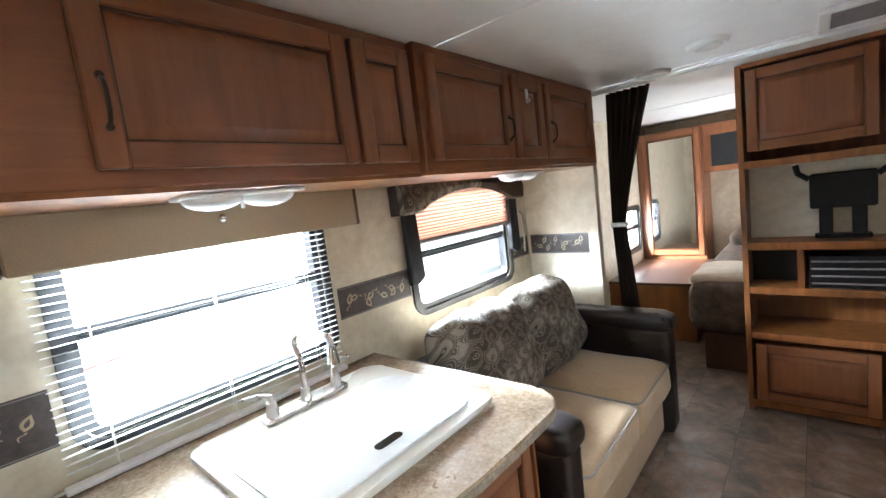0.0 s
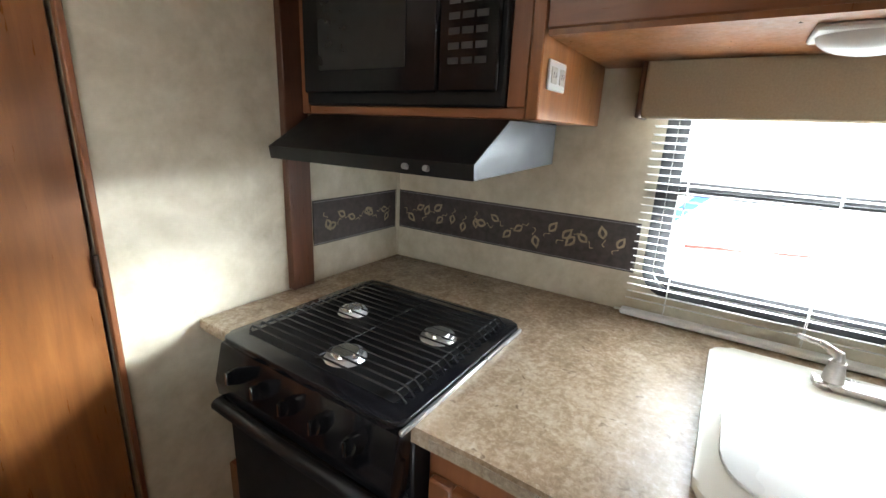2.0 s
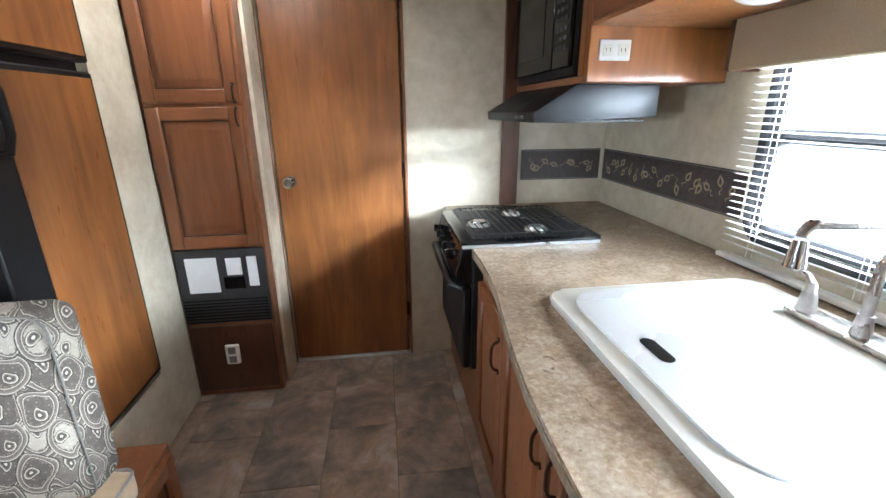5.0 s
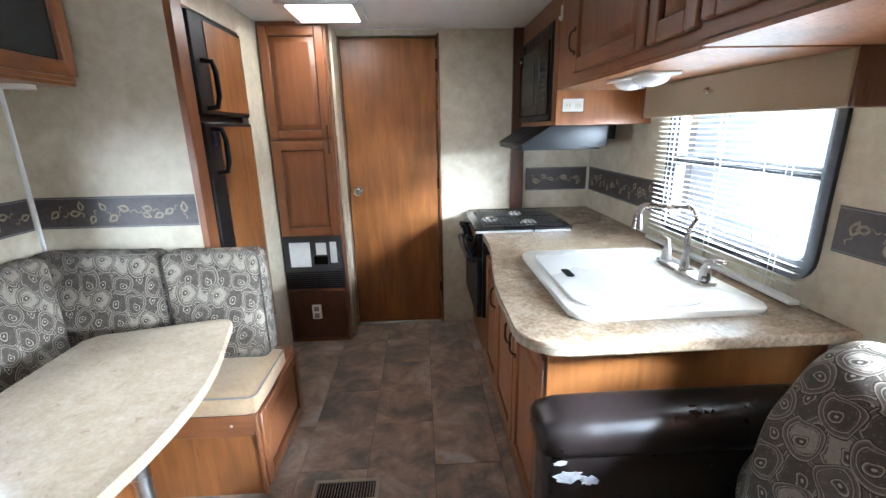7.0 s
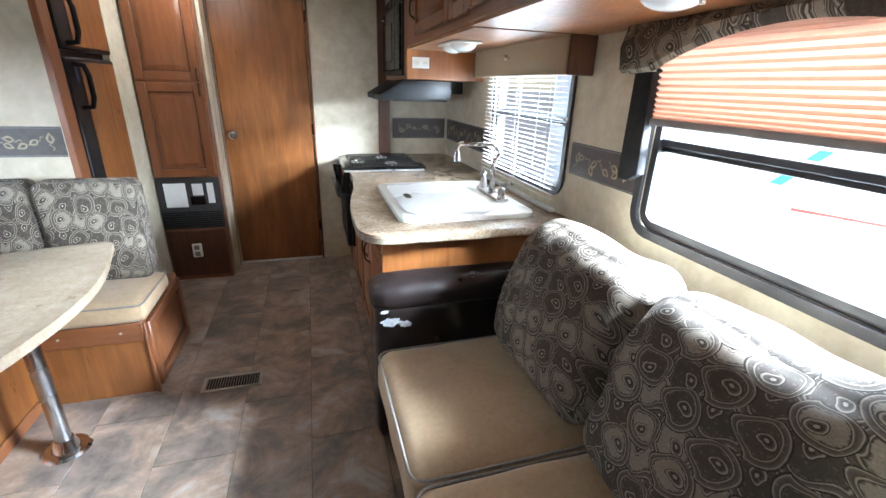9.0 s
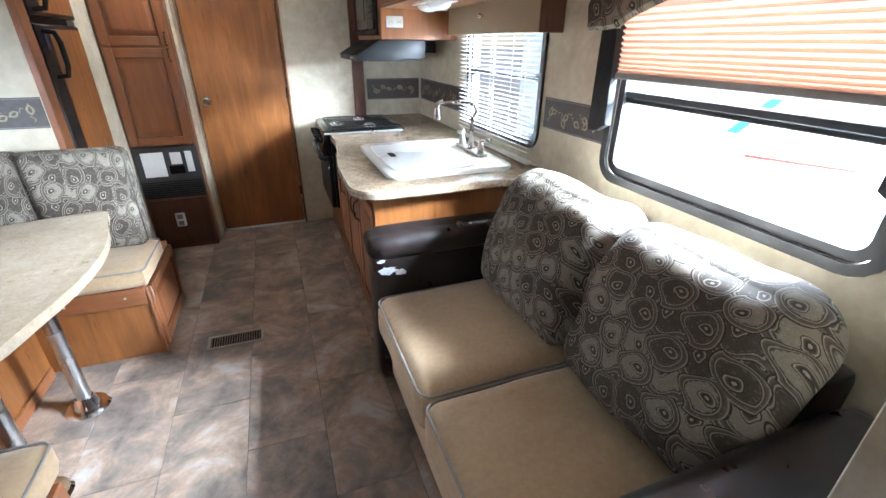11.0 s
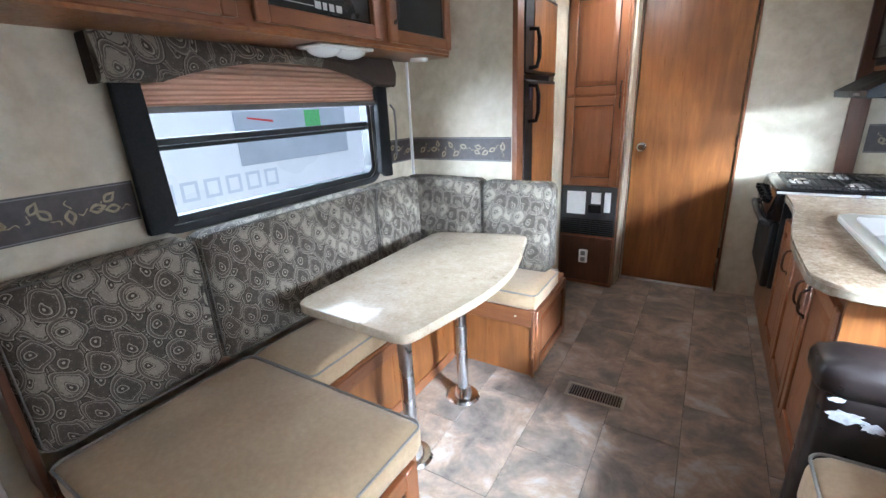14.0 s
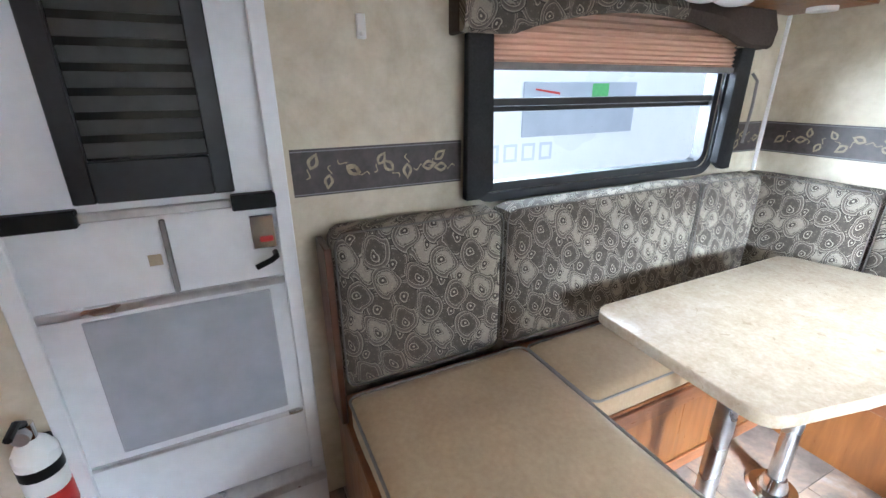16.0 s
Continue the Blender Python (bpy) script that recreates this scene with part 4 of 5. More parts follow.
# sink with cover
sk = thing("sink", (-0.35, 2.62, 0.9), "ivory drop-in sink closed by its white cover", "sink")
bm = bmesh.new()
prism(bm, rounded(-0.66, -0.02, 2.265, 2.995, 0.05), 0.9005, 0.921, "z", 0.009)
part("rim", bm, IVORY, sk)
bm = bmesh.new()
prism(bm, rounded(-0.5, -0.06, 2.3, 2.955, 0.1), 0.9215, 0.928, "z", 0.003)
cv = part("cover", bm, SINKLID, sk, "white board covering the basin")
bm = bmesh.new()
prism(bm, rounded(-0.145, -0.112, 2.565, 2.66, 0.016), 0.9281, 0.929)
part("finger_slot", bm, BLACKG, cv, "dark finger hole")
fa = thing("faucet", (-0.6, 2.63, 0.921), "brushed nickel gooseneck faucet with two levers", "faucet")
bm = bmesh.new()
prism(bm, rounded(-0.61, -0.55, 2.475, 2.795, 0.012), 0.9215, 0.937, "z", 0.004)
part("base_plate", bm, PEWTER, fa)
bm = bmesh.new()
cyl(bm, (-0.58, 2.635, 0.937), (-0.58, 2.635, 0.985), 0.02, 16, 0.014)
pts = [(-0.58, 2.635, 0.98), (-0.58, 2.635, 1.09)] + arc((-0.55, 2.635, 1.13), (1, 0, 0), (0, 0, 1), 0.055, 180, 100, 6) + [(-0.5, 2.635, 1.185), (-0.4, 2.635, 1.19)] + arc((-0.4, 2.635, 1.165), (1, 0, 0), (0, 0, 1), 0.025, 90, 0, 4)
tube(bm, pts, 0.011, 12)
part("spout", bm, PEWTER, fa)
bm = bmesh.new()
cyl(bm, (-0.375, 2.635, 1.16), (-0.375, 2.635, 1.13), 0.013, 12, 0.017)
cyl(bm, (-0.375, 2.635, 1.13), (-0.375, 2.635, 1.105), 0.017, 12, 0.02)
part("spray_head", bm, CHROME, fa)
for y, s in ((2.51, -1), (2.76, 1)):
    bm = bmesh.new()
    cyl(bm, (-0.58, y, 0.937), (-0.58, y, 0.985), 0.022, 14, 0.016)
    tube(bm, [(-0.58, y, 0.985), (-0.58, y, 1.0), (-0.6, y + s * 0.03, 1.012), (-0.595, y + s * 0.08, 1.022)], [0.013, 0.012, 0.008, 0.006], 10)
    part("lever", bm, PEWTER, fa)

# ---------------- pantry and fridge ----------------
pn = thing("pantry_cabinet", (1.18, 1.2, 0), "tall narrow cherry wood pantry cabinet with two doors", "cabinet")
part("body", boxes((0.986, 1.40, YS + 0.002, 1.28, 0, H - 0.002), bev=0.003), WOOD, pn)
f = FACES["+y"](1.28)
d = cab_door(f, 1.0, 1.385, 1.435, 2.095, pn)
pull(f, 1.018, 1.475, 0.07, d, BRONZE)
d = cab_door(f, 1.0, 1.385, 0.8, 1.42, pn)
pull(f, 1.018, 1.38, 0.07, d, BRONZE)
fp = part("furnace_panel", boxes((0.99, 1.395, 1.2805, 1.292, 0.41, 0.79), bev=0.004), DARKP, pn, "dark grey control and furnace panel")
for a, b, c, e, m_ in ((1.21, 1.35, 0.575, 0.75, LABELW), (1.1, 1.17, 0.66, 0.745, LABELW), (1.03, 1.075, 0.6, 0.75, LABELW), (1.095, 1.19, 0.59, 0.65, BLACK)):
    part("label_plate", boxes((a, b, 1.2925, 1.295, c, e), bev=0.001), m_, fp)
part("louvre", boxes(*[(1.0, 1.385, 1.2925, 1.298, 0.42 + 0.016 * k, 0.427 + 0.016 * k) for k in range(8)]), BLACKM, fp)
part("drawer_front", boxes((1.0, 1.385, 1.2805, 1.296, 0.03, 0.395), bev=0.004), DARKWOOD, pn)
po = thing("outlet", (1.2, 1.296, 0.2), "grey-white power outlet on the pantry base", "outlet")
part("plate", boxes((1.17, 1.235, 1.2965, 1.315, 0.19, 0.295), bev=0.004), WHITE, po)
part("socket", boxes((1.185, 1.22, 1.3152, 1.318, 0.2, 0.235), (1.185, 1.22, 1.3152, 1.318, 0.25, 0.285), bev=0.001), GREYP, po)

fr = thing("fridge", (1.45, 1.88, 0.34), "black-framed two-door fridge with honey wood panels", "fridge")
part("body", boxes((1.43, 2.05, 1.585, 2.15, 0.335, 1.995), bev=0.003), BLACKM, fr)
for z0, z1, hz in ((0.36, 1.53, 1.4), (1.56, 1.985, 1.69)):
    dd = part("door", boxes((1.385, 1.4295, 1.59, 2.145, z0, z1), bev=0.006), BLACKM, fr)
    part("door_panel", boxes((1.381, 1.3845, 1.61, 2.015, z0 + 0.02, z1 - 0.02), bev=0.001), HONEY, dd, "honey wood door panel")
    bm = bmesh.new()
    tube(bm, [(1.384, 2.08, hz - 0.1), (1.34, 2.08, hz - 0.095), (1.33, 2.075, hz - 0.05), (1.33, 2.075, hz + 0.05), (1.34, 2.08, hz + 0.095), (1.384, 2.08, hz + 0.1)], 0.012, 10)
    part("handle", bm, BLACKM, dd, "black looped handle")
    if hz < 1.5:
        part("tag", boxes((1.3795, 1.3808, 2.055, 2.085, hz + 0.02, hz + 0.09), bev=0.0004), NAVY, dd, "small dark blue sticker")
# ---------------- dinette ----------------


def seat_box(name, x0, x1, y0, y1, label):
    t = thing(name, ((x0 + x1) / 2, (y0 + y1) / 2, 0), label, "bench")
    part("body", boxes((x0, x1, y0, y1, 0, 0.40), bev=0.004), HONEY, t)
    return t


s1 = seat_box("bench_base", 1.13, XE - 0.002, 2.292, 2.66, "honey wood dinette bench base with end door")
# Darker cherry instead of honey paints in the shade on this bench end.
part("end_box", boxes((1.13, 1.368, 2.1, 2.2915, 0, 0.40), bev=0.004), WOOD, s1)
f = FACES["-x"](1.13)
cab_door(f, 2.13, 2.65, 0.03, 0.385, s1, rail=0.05)
part("face_rail", boxes((1.13, 1.56, 2.6605, 2.672, 0.3, 0.395), bev=0.003), WOOD_H, s1)
for x in (1.22, 1.46):
    part("screw_cap", cyl(bmesh.new(), (x, 2.672, 0.35), (x, 2.675, 0.35), 0.006, 8), ALU, s1)
s2 = seat_box("bench_base", 1.13, XE - 0.002, 3.72, 4.37, "honey wood dinette bench base with end door")
cab_door(f, 3.75, 4.35, 0.03, 0.385, s2, rail=0.06)
part("end_post", boxes((1.118, 1.1295, 2.652, 2.672, 0.0, 0.395), bev=0.002), WOOD, s1)
s3 = seat_box("bench_base", 1.60, XE - 0.002, 2.6725, 3.7195, "honey wood middle dinette bench base")
part("face_rail", boxes((1.586, 1.5995, 2.69, 3.715, 0.33, 0.395), bev=0.003), WOOD_H, s3)
part("kick_board", boxes((1.588, 1.5995, 2.69, 3.715, 0.002, 0.06), bev=0.003), WOOD_H, s3)


def seat_cushion(p0, p1, label, pipe=True, material=None, back=False, name="seat_cushion", seed=0.0, puff=0.012):
    t = thing(name, ((p0[0] + p1[0]) / 2, (p0[1] + p1[1]) / 2, p0[2]), label, "cushion")
    part("cover", cushion(p0, p1, 0.035, puff, 0.004, 14, seed), material or SUEDE, t)
    if pipe:
        bm = bmesh.new()
        r = 0.03
        z = p1[2] - 0.012
        o = rounded(p0[0] + 0.003, p1[0] - 0.003, p0[1] + 0.003, p1[1] - 0.003, r, 4)
        pts = [Vector((x, y, z + 0.002 * noise.noise(Vector((x * 9, y * 9, seed))))) for x, y in o]
        tube(bm, pts + [pts[0]], 0.0045, 6)
        part("piping", bm, PIPING, t, "grey corded piping")
    return t


seat_cushion((1.10, 2.3, 0.402), (XE - 0.16, 2.7, 0.505), "tan suede dinette seat cushion with grey piping", seed=1)
seat_cushion((1.10, 3.71, 0.402), (XE - 0.14, 4.36, 0.51), "tan suede dinette seat cushion with grey piping", seed=2)
seat_cushion((1.59, 2.705, 0.402), (XE - 0.14, 3.705, 0.505), "tan suede middle dinette seat cushion", seed=3)


def back_cushion(p0, p1, label, seed, puff=0.02):
    t = thing("back_cushion", ((p0[0] + p1[0]) / 2, (p0[1] + p1[1]) / 2, p0[2]), label, "cushion", "dinette back cushions")
    part("cover", cushion(p0, p1, 0.045, puff, 0.005, 16, seed), PAISLEY, t)
    bm = bmesh.new()
    thin = 0 if p1[0] - p0[0] < p1[1] - p0[1] else 1
    if thin == 0:
        x = p0[0] + 0.012
        pts = [(x, y, z) for y, z in rounded(p0[1] + 0.006, p1[1] - 0.006, p0[2] + 0.006, p1[2] - 0.006, 0.04, 4)]
    else:
        y = p1[1] - 0.012
        pts = [(x, y, z) for x, z in rounded(p0[0] + 0.006, p1[0] - 0.006, p0[2] + 0.006, p1[2] - 0.006, 0.04, 4)]
    tube(bm, pts + [pts[0]], 0.003, 6)
    part("piping", bm, PIPE2, t, "brown-grey corded piping")


Z = 0.515
back_cushion((XE - 0.14, 3.805, Z), (XE - 0.006, 4.355, 1.02), "paisley dinette back cushion beside the entry door", 4)
back_cushion((XE - 0.14, 2.84, 0.51), (XE - 0.006, 3.8, 1.02), "long paisley dinette back cushion under the window", 5)
back_cushion((XE - 0.14, 2.43, 0.51), (XE - 0.006, 2.835, 1.015), "paisley dinette back cushion in the corner", 6)
back_cushion((1.535, 2.297, 0.51), (XE - 0.01, 2.425, 1.01), "paisley dinette back cushion against the fridge wall", 7)
back_cushion((1.12, 2.297, 0.51), (1.53, 2.425, 1.005), "paisley dinette back cushion at the bench end", 8)
single("cushion_board", boxes((1.94, 2.07, 4.36, 4.38, 0.4, 0.98), bev=0.003), DARKWOOD, "dark wood end board beside the dinette cushion", "panel")

tb = thing("dinette_table", (1.43, 3.18, 0), "pale stone-look dinette table on two steel legs", "table")
out = []
out += [(1.655 + 0.05 * math.cos(radians(a)), 2.67 + 0.05 * math.sin(radians(a))) for a in range(-75, 1, 15)]
out += [(1.655 + 0.05 * math.cos(radians(a)), 3.59 + 0.05 * math.sin(radians(a))) for a in range(0, 91, 15)]
out += [(1.235 + 0.06 * math.cos(radians(a)), 3.6 + 0.06 * math.sin(radians(a))) for a in range(90, 181, 15)]
out += [(1.175 + 0.035 * k / 10 - 0.09 * math.sin(math.pi * k / 10), 3.58 - 1.0 * k / 10) for k in range(1, 10)]
out += [(1.26 + 0.05 * math.cos(radians(a)), 2.56 + 0.05 * math.sin(radians(a))) for a in range(180, 286, 15)]
bm = bmesh.new()
prism(bm, out, 0.71, 0.745, "z", 0.005)
part("tabletop", bm, TABLETOP, tb)
for y in (2.97, 3.42):
    bm = bmesh.new()
    cyl(bm, (1.38, y, 0.02), (1.38, y, 0.709), 0.028, 20)
    lg = part("leg", bm, STEEL, tb, "round steel post")
    bm = bmesh.new()
    cyl(bm, (1.38, y, 0.001), (1.38, y, 0.012), 0.085, 24, 0.075)
    cyl(bm, (1.38, y, 0.012), (1.38, y, 0.06), 0.05, 24, 0.033)
    part("foot", bm, CHROME, lg, "flared chrome floor flange")

dc = upper_cabinet("wall_cabinet", 2.305, 4.44, 1.77, 1.665, ((2.32, 2.86, 2.83), (2.92, 3.565, None), (3.63, 4.27, None)),
                   "cherry wood overhead cabinet with black inset doors over the dinette", 0.03, BLACKG, "-x")
bm = bmesh.new()
f = FACES["-x"](1.77)
for i, (u, w_) in enumerate(((3.28, 0.03), (3.245, 0.02), (3.21, 0.025), (3.17, 0.03))):
    fbox(bm, f, u - w_ / 2, u + w_ / 2, 1.77, 1.795, 0.0105, 0.0115)
fbox(bm, f, 3.3, 3.46, 1.775, 1.778, 0.0105, 0.0115)
fbox(bm, f, 3.457, 3.46, 1.775, 1.9, 0.0105, 0.0115)
part("emblem", bm, ALU, dc, "silver emblem strokes on the black inset", False)
t = thing("under_cabinet_light", (1.9, 3.1, 1.665), "white oval light under the dinette cabinet", "light fixture", "under-cabinet lights")
for s in (-1, 1):
    bm = bmesh.new()
    bmesh.ops.create_uvsphere(bm, u_segments=20, v_segments=10, radius=1, matrix=Matrix.LocRotScale((1.86, 3.1 + s * 0.076, 1.653), None, (0.06, 0.08, 0.032)))
    bmesh.ops.bisect_plane(bm, geom=bm.verts[:] + bm.edges[:] + bm.faces[:], plane_co=(0, 0, 1.6525), plane_no=(0, 0, 1), clear_outer=True)
    part("lens", bm, LENS, t, "ribbed clear lens")
part("base", boxes((1.79, 1.93, 2.94, 3.26, 1.653, 1.6648), bev=0.004), WHITE, t)
single("puck_light", cyl(bmesh.new(), (1.9, 2.42, 1.65), (1.9, 2.42, 1.6648), 0.05, 24), WHITE, "small round white light under the cabinet end", "light fixture")
single("coat_hook", boxes((XE - 0.012, XE - 0.001, 4.19, 4.215, 1.5, 1.56), (XE - 0.03, XE - 0.012, 4.195, 4.21, 1.505, 1.518), bev=0.003), WHITE, "small white wall hook", "hook")

# ---------------- sofa ----------------
sf = thing("sofa", (-0.35, 3.9, 0), "two-seat sofa with tan seats and dark leatherette arms", "sofa")
part("base", boxes((XW + 0.12, 0.08, 3.285, 4.475, 0.06, 0.32), bev=0.02, seg=2), SUEDE, sf)
for y0, y1 in ((3.285, 3.905), (3.915, 4.475)):
    part("seat_cushion", cushion((XW + 0.28, y0, 0.31), (0.135, y1, 0.5), 0.05, 0.02, 0.006, 14, y0), SUEDE, sf, "tan suede seat cushion")
    bm = bmesh.new()
    pts = [Vector((x, y, 0.482)) for x, y in rounded(XW + 0.29, 0.13, y0 + 0.004, y1 - 0.004, 0.045, 4)]
    tube(bm, pts + [pts[0]], 0.005, 6)
    part("piping", bm, PIPING, sf, "grey corded piping")
for y0, y1, sd in ((3.28, 3.92, 11), (3.9, 4.48, 12)):
    bm = cushion((-0.15, y0, 0.47), (0.12, y1, 1.015), 0.12, 0.05, 0.02, 22, sd)
    bmesh.ops.rotate(bm, verts=bm.verts, cent=(0, 0, 0.47), matrix=Matrix.Rotation(radians(-20), 3, "Y"))
    bmesh.ops.translate(bm, verts=bm.verts, vec=(XW + 0.41, 0, 0.02))
    bc_ = part("back_cushion", bm, PAISLEY_SOFA, sf, "plump wrinkled paisley back cushion")
for y0, y1 in ((3.12, 3.28), (4.485, 4.645)):
    am = part("arm", cushion((XW + 0.1, y0, 0.02), (0.13, y1, 0.69), 0.045, 0.004, 0.001, 12, y0), LEATHER, sf, "dark brown leatherette arm")
    part("arm_pad", cushion((XW + 0.09, y0 - 0.01, 0.64), (0.15, y1 + 0.012, 0.755), 0.052, 0.006, 0.0015, 12, y0), LEATHER, am)
bm = bmesh.new()
rnd = random.Random(5)


def blot(cx, cy, cz, rx, rz, vertical):
    ring = []
    for a in range(26):
        q = a * math.tau / 26
        r = 0.55 + 0.7 * abs(noise.noise(Vector((cx * 30 + math.cos(q) * 1.7, cz * 30 + math.sin(q) * 1.7, 2.0)))) + 0.25 * rnd.random()
        u, v = rx * r * math.cos(q), rz * r * math.sin(q)
        ring.append(bm.verts.new((cx + u, cy, cz + v) if vertical else (cx + u, cy + v, cz)))
    bm.faces.new(ring)


blot(0.075, 3.284, 0.605, 0.05, 0.022, True)
blot(0.02, 3.284, 0.59, 0.03, 0.014, True)
blot(0.1, 3.289, 0.655, 0.02, 0.01, True)
ex = bmesh.ops.extrude_face_region(bm, geom=bm.faces[:])
bmesh.ops.translate(bm, verts=[v for v in ex["geom"] if isinstance(v, bmesh.types.BMVert)], vec=(0, 0.0015, 0))
part("worn_patch", bm, WORN, sf, "worn pale patch in the leatherette")
part("back_frame", boxes((XW + 0.05, XW + 0.2, 3.29, 4.47, 0.06, 0.8), bev=0.03, seg=2), LEATHER, sf)

# ---------------- bedroom end ----------------
cu = thing("privacy_curtain", (-0.2, 4.95, 0.3), "dark brown curtain tied back at the bedroom opening", "curtain")
bm = bmesh.new()
prev = None
for i in range(31):
    z = 2.095 - 1.75 * i / 30
    s = abs((z - 1.28) / 0.85)
    wd = 0.09 + 0.18 * min(1, s if z > 1.28 else 0.3 * s) ** 1.2
    row = []
    for k in range(41):
        q = k / 40
        x = -0.232 + wd * q + 0.02 * s
        row.append(bm.verts.new((x, 4.76 + 0.022 * math.sin(q * 38 + 0.6 * math.sin(z * 3)), z)))
    if prev:
        for k in range(40):
            bm.faces.new((prev[k], prev[k + 1], row[k + 1], row[k]))
    prev = row
bmesh.ops.solidify(bm, geom=bm.faces[:], thickness=0.003)
part("cloth", bm, DARKFAB, cu)
part("tie", boxes((-0.24, -0.135, 4.73, 4.79, 1.25, 1.28), bev=0.008), WHITE, cu, "pale tie band")
single("curtain_track", boxes((-0.3, 2.0, 4.75, 4.77, 2.1, 2.1235), bev=0.003), WHITE, "white ceiling curtain track", "curtain rail")

en = thing("entertainment_cabinet", (1.1, 5.5, 0), "tall honey wood entertainment cabinet with shelves and doors", "cabinet")
EX0, EX1, EY = 0.43, 1.66, 5.06
part("side_panel", boxes((EX0, EX0 + 0.03, EY, EY + 0.45, 0, H - 0.002), bev=0.003), HONEY, en)
part("side_panel", boxes((EX1 - 0.03, EX1, EY, EY + 0.45, 0, H - 0.002), bev=0.003), HONEY, en)
part("back_panel", boxes((EX0 + 0.0305, EX1 - 0.0305, EY + 0.40, EY + 0.42, 0, H - 0.003)), HONEY, en)
part("tv_back", boxes((EX0 + 0.0305, EX1 - 0.0305, EY + 0.2, EY + 0.215, 1.08, 1.52)), WALL, en, "cream wallpapered back of the screen bay")
for z in (0.03, 0.47, 0.76, 1.03, 1.52, 2.1):
    part("shelf", boxes((EX0 + 0.0305, EX1 - 0.0305, EY + 0.002, EY + 0.3995, z, z + 0.045), bev=0.003), HONEY, en)
f = FACES["-y"](EY)
for a, b in ((EX0 + 0.05, 1.03), (1.05, EX1 - 0.05)):
    cab_door(f, a, b, 0.09, 0.45, en)
    cab_door(f, a, b, 1.62, 2.08, en)
part("divider", boxes((0.69, 0.72, EY + 0.004, EY + 0.39, 0.806, 1.029)), HONEY, en)
part("niche_back", boxes((0.461, 0.689, EY + 0.2, EY + 0.21, 0.806, 1.029)), BLACKM, en)
st = thing("car_stereo", (0.96, EY, 0.83), "black stereo unit in the cabinet", "stereo")
part("casing", boxes((0.74, 1.12, EY + 0.01, EY + 0.2, 0.807, 0.99), bev=0.004), BLACKM, st)
for k in range(4):
    part("trim_line", boxes((0.75, 1.11, EY + 0.004, EY + 0.0095, 0.83 + k * 0.042, 0.84 + k * 0.042), bev=0.001), GREYP, st)
tv = thing("tv_mount", (0.89, EY + 0.12, 1.1), "black metal screen bracket on the cabinet", "bracket")
part("plate", boxes((0.75, 1.03, EY + 0.1, EY + 0.12, 1.25, 1.45), bev=0.01), BLACKM, tv)
part("arm", boxes((0.79, 0.85, EY + 0.12, EY + 0.1995, 1.1, 1.26), bev=0.005), BLACKM, tv)
part("arm", boxes((0.93, 0.99, EY + 0.12, EY + 0.1995, 1.1, 1.26), bev=0.005), BLACKM, tv)
for x, d in ((0.75, -1), (1.03, 1)):
    bm = bmesh.new()
    tube(bm, [(x, EY + 0.11, 1.42), (x + d * 0.05, EY + 0.11, 1.46), (x + d * 0.06, EY + 0.11, 1.51)], 0.016, 8)
    part("claw", bm, BLACKM, tv)
part("foot", boxes((0.77, 1.01, EY + 0.12, EY + 0.19, 1.0755, 1.1), bev=0.004), BLACKM, tv)

bed = thing("bed", (0.7, 6.7, 0), "made bed with cream blanket and brown patterned spread", "bed")
part("base", boxes((0.1, 1.5, 5.62, YN - 0.02, 0, 0.3), bev=0.005), DARKWOOD, bed)
part("mattress", cushion((0.0, 5.52, 0.3), (1.6, YN - 0.02, 0.72), 0.12, 0.03, 0.012, 16, 3), BLANKET, bed, "brown patterned bedspread over the mattress")
part("blanket", cushion((0.02, 5.6, 0.66), (1.58, 6.2, 0.755), 0.05, 0.01, 0.008, 14, 4), SHEET, bed, "cream folded blanket")
for x in (0.4, 1.2):
    part("pillow", cushion((x - 0.3, 7.1, 0.72), (x + 0.3, 7.55, 0.9), 0.08, 0.03, 0.012, 12, x), BLANKET, bed)
ns = thing("bedside_shelf", (-0.5, 6.6, 0), "low honey wood bedside cabinet with dark top", "cabinet")
part("body", boxes((XW + 0.002, -0.05, 6.15, 7.34, 0, 0.52), bev=0.004), HONEY, ns)
part("top", boxes((XW + 0.002, -0.045, 6.14, 7.34, 0.5205, 0.55), bev=0.004), DARKWOOD, ns)
wd = thing("wardrobe", (-0.6, 7.2, 0.63), "cherry wood wardrobe with a mirrored door", "wardrobe")
part("body", boxes((XW + 0.002, -0.14, 7.3495, YN - 0.002, 0.0, 2.01), bev=0.004), WOOD, wd)
f = FACES["-y"](7.3495)
d = cab_door(f, -0.74, -0.16, 0.6, 1.99, wd)
part("mirror", boxes((-0.67, -0.23, 7.321, 7.3255, 0.68, 1.91), bev=0.001), MIRROR, d, "tall mirror panel")
bc2 = thing("overhead_locker", (0.5, 7.2, 1.55), "cherry wood locker over the bed head with dark panel", "cabinet")
part("body", boxes((-0.1395, 2.05, 7.37, YN - 0.002, 1.5, 2.01), bev=0.004), WOOD, bc2)
part("dark_panel", boxes((-0.06, 0.22, 7.362, 7.3695, 1.56, 1.89), bev=0.002), BLACKFAB, bc2)

# ---------------- entry door ----------------
ed = thing("door_2", (XE, 4.83, 0), "white entry door with dark shaded window, closed", "door", kind="structure")
f = FACES["-x"](XE)


def fpart(name, rows, material, parent, label="", bev=0.003):
    bm = bmesh.new()
    for r in rows:
        fbox(bm, f, *r, bev)
    return part(name, bm, material, parent, label)


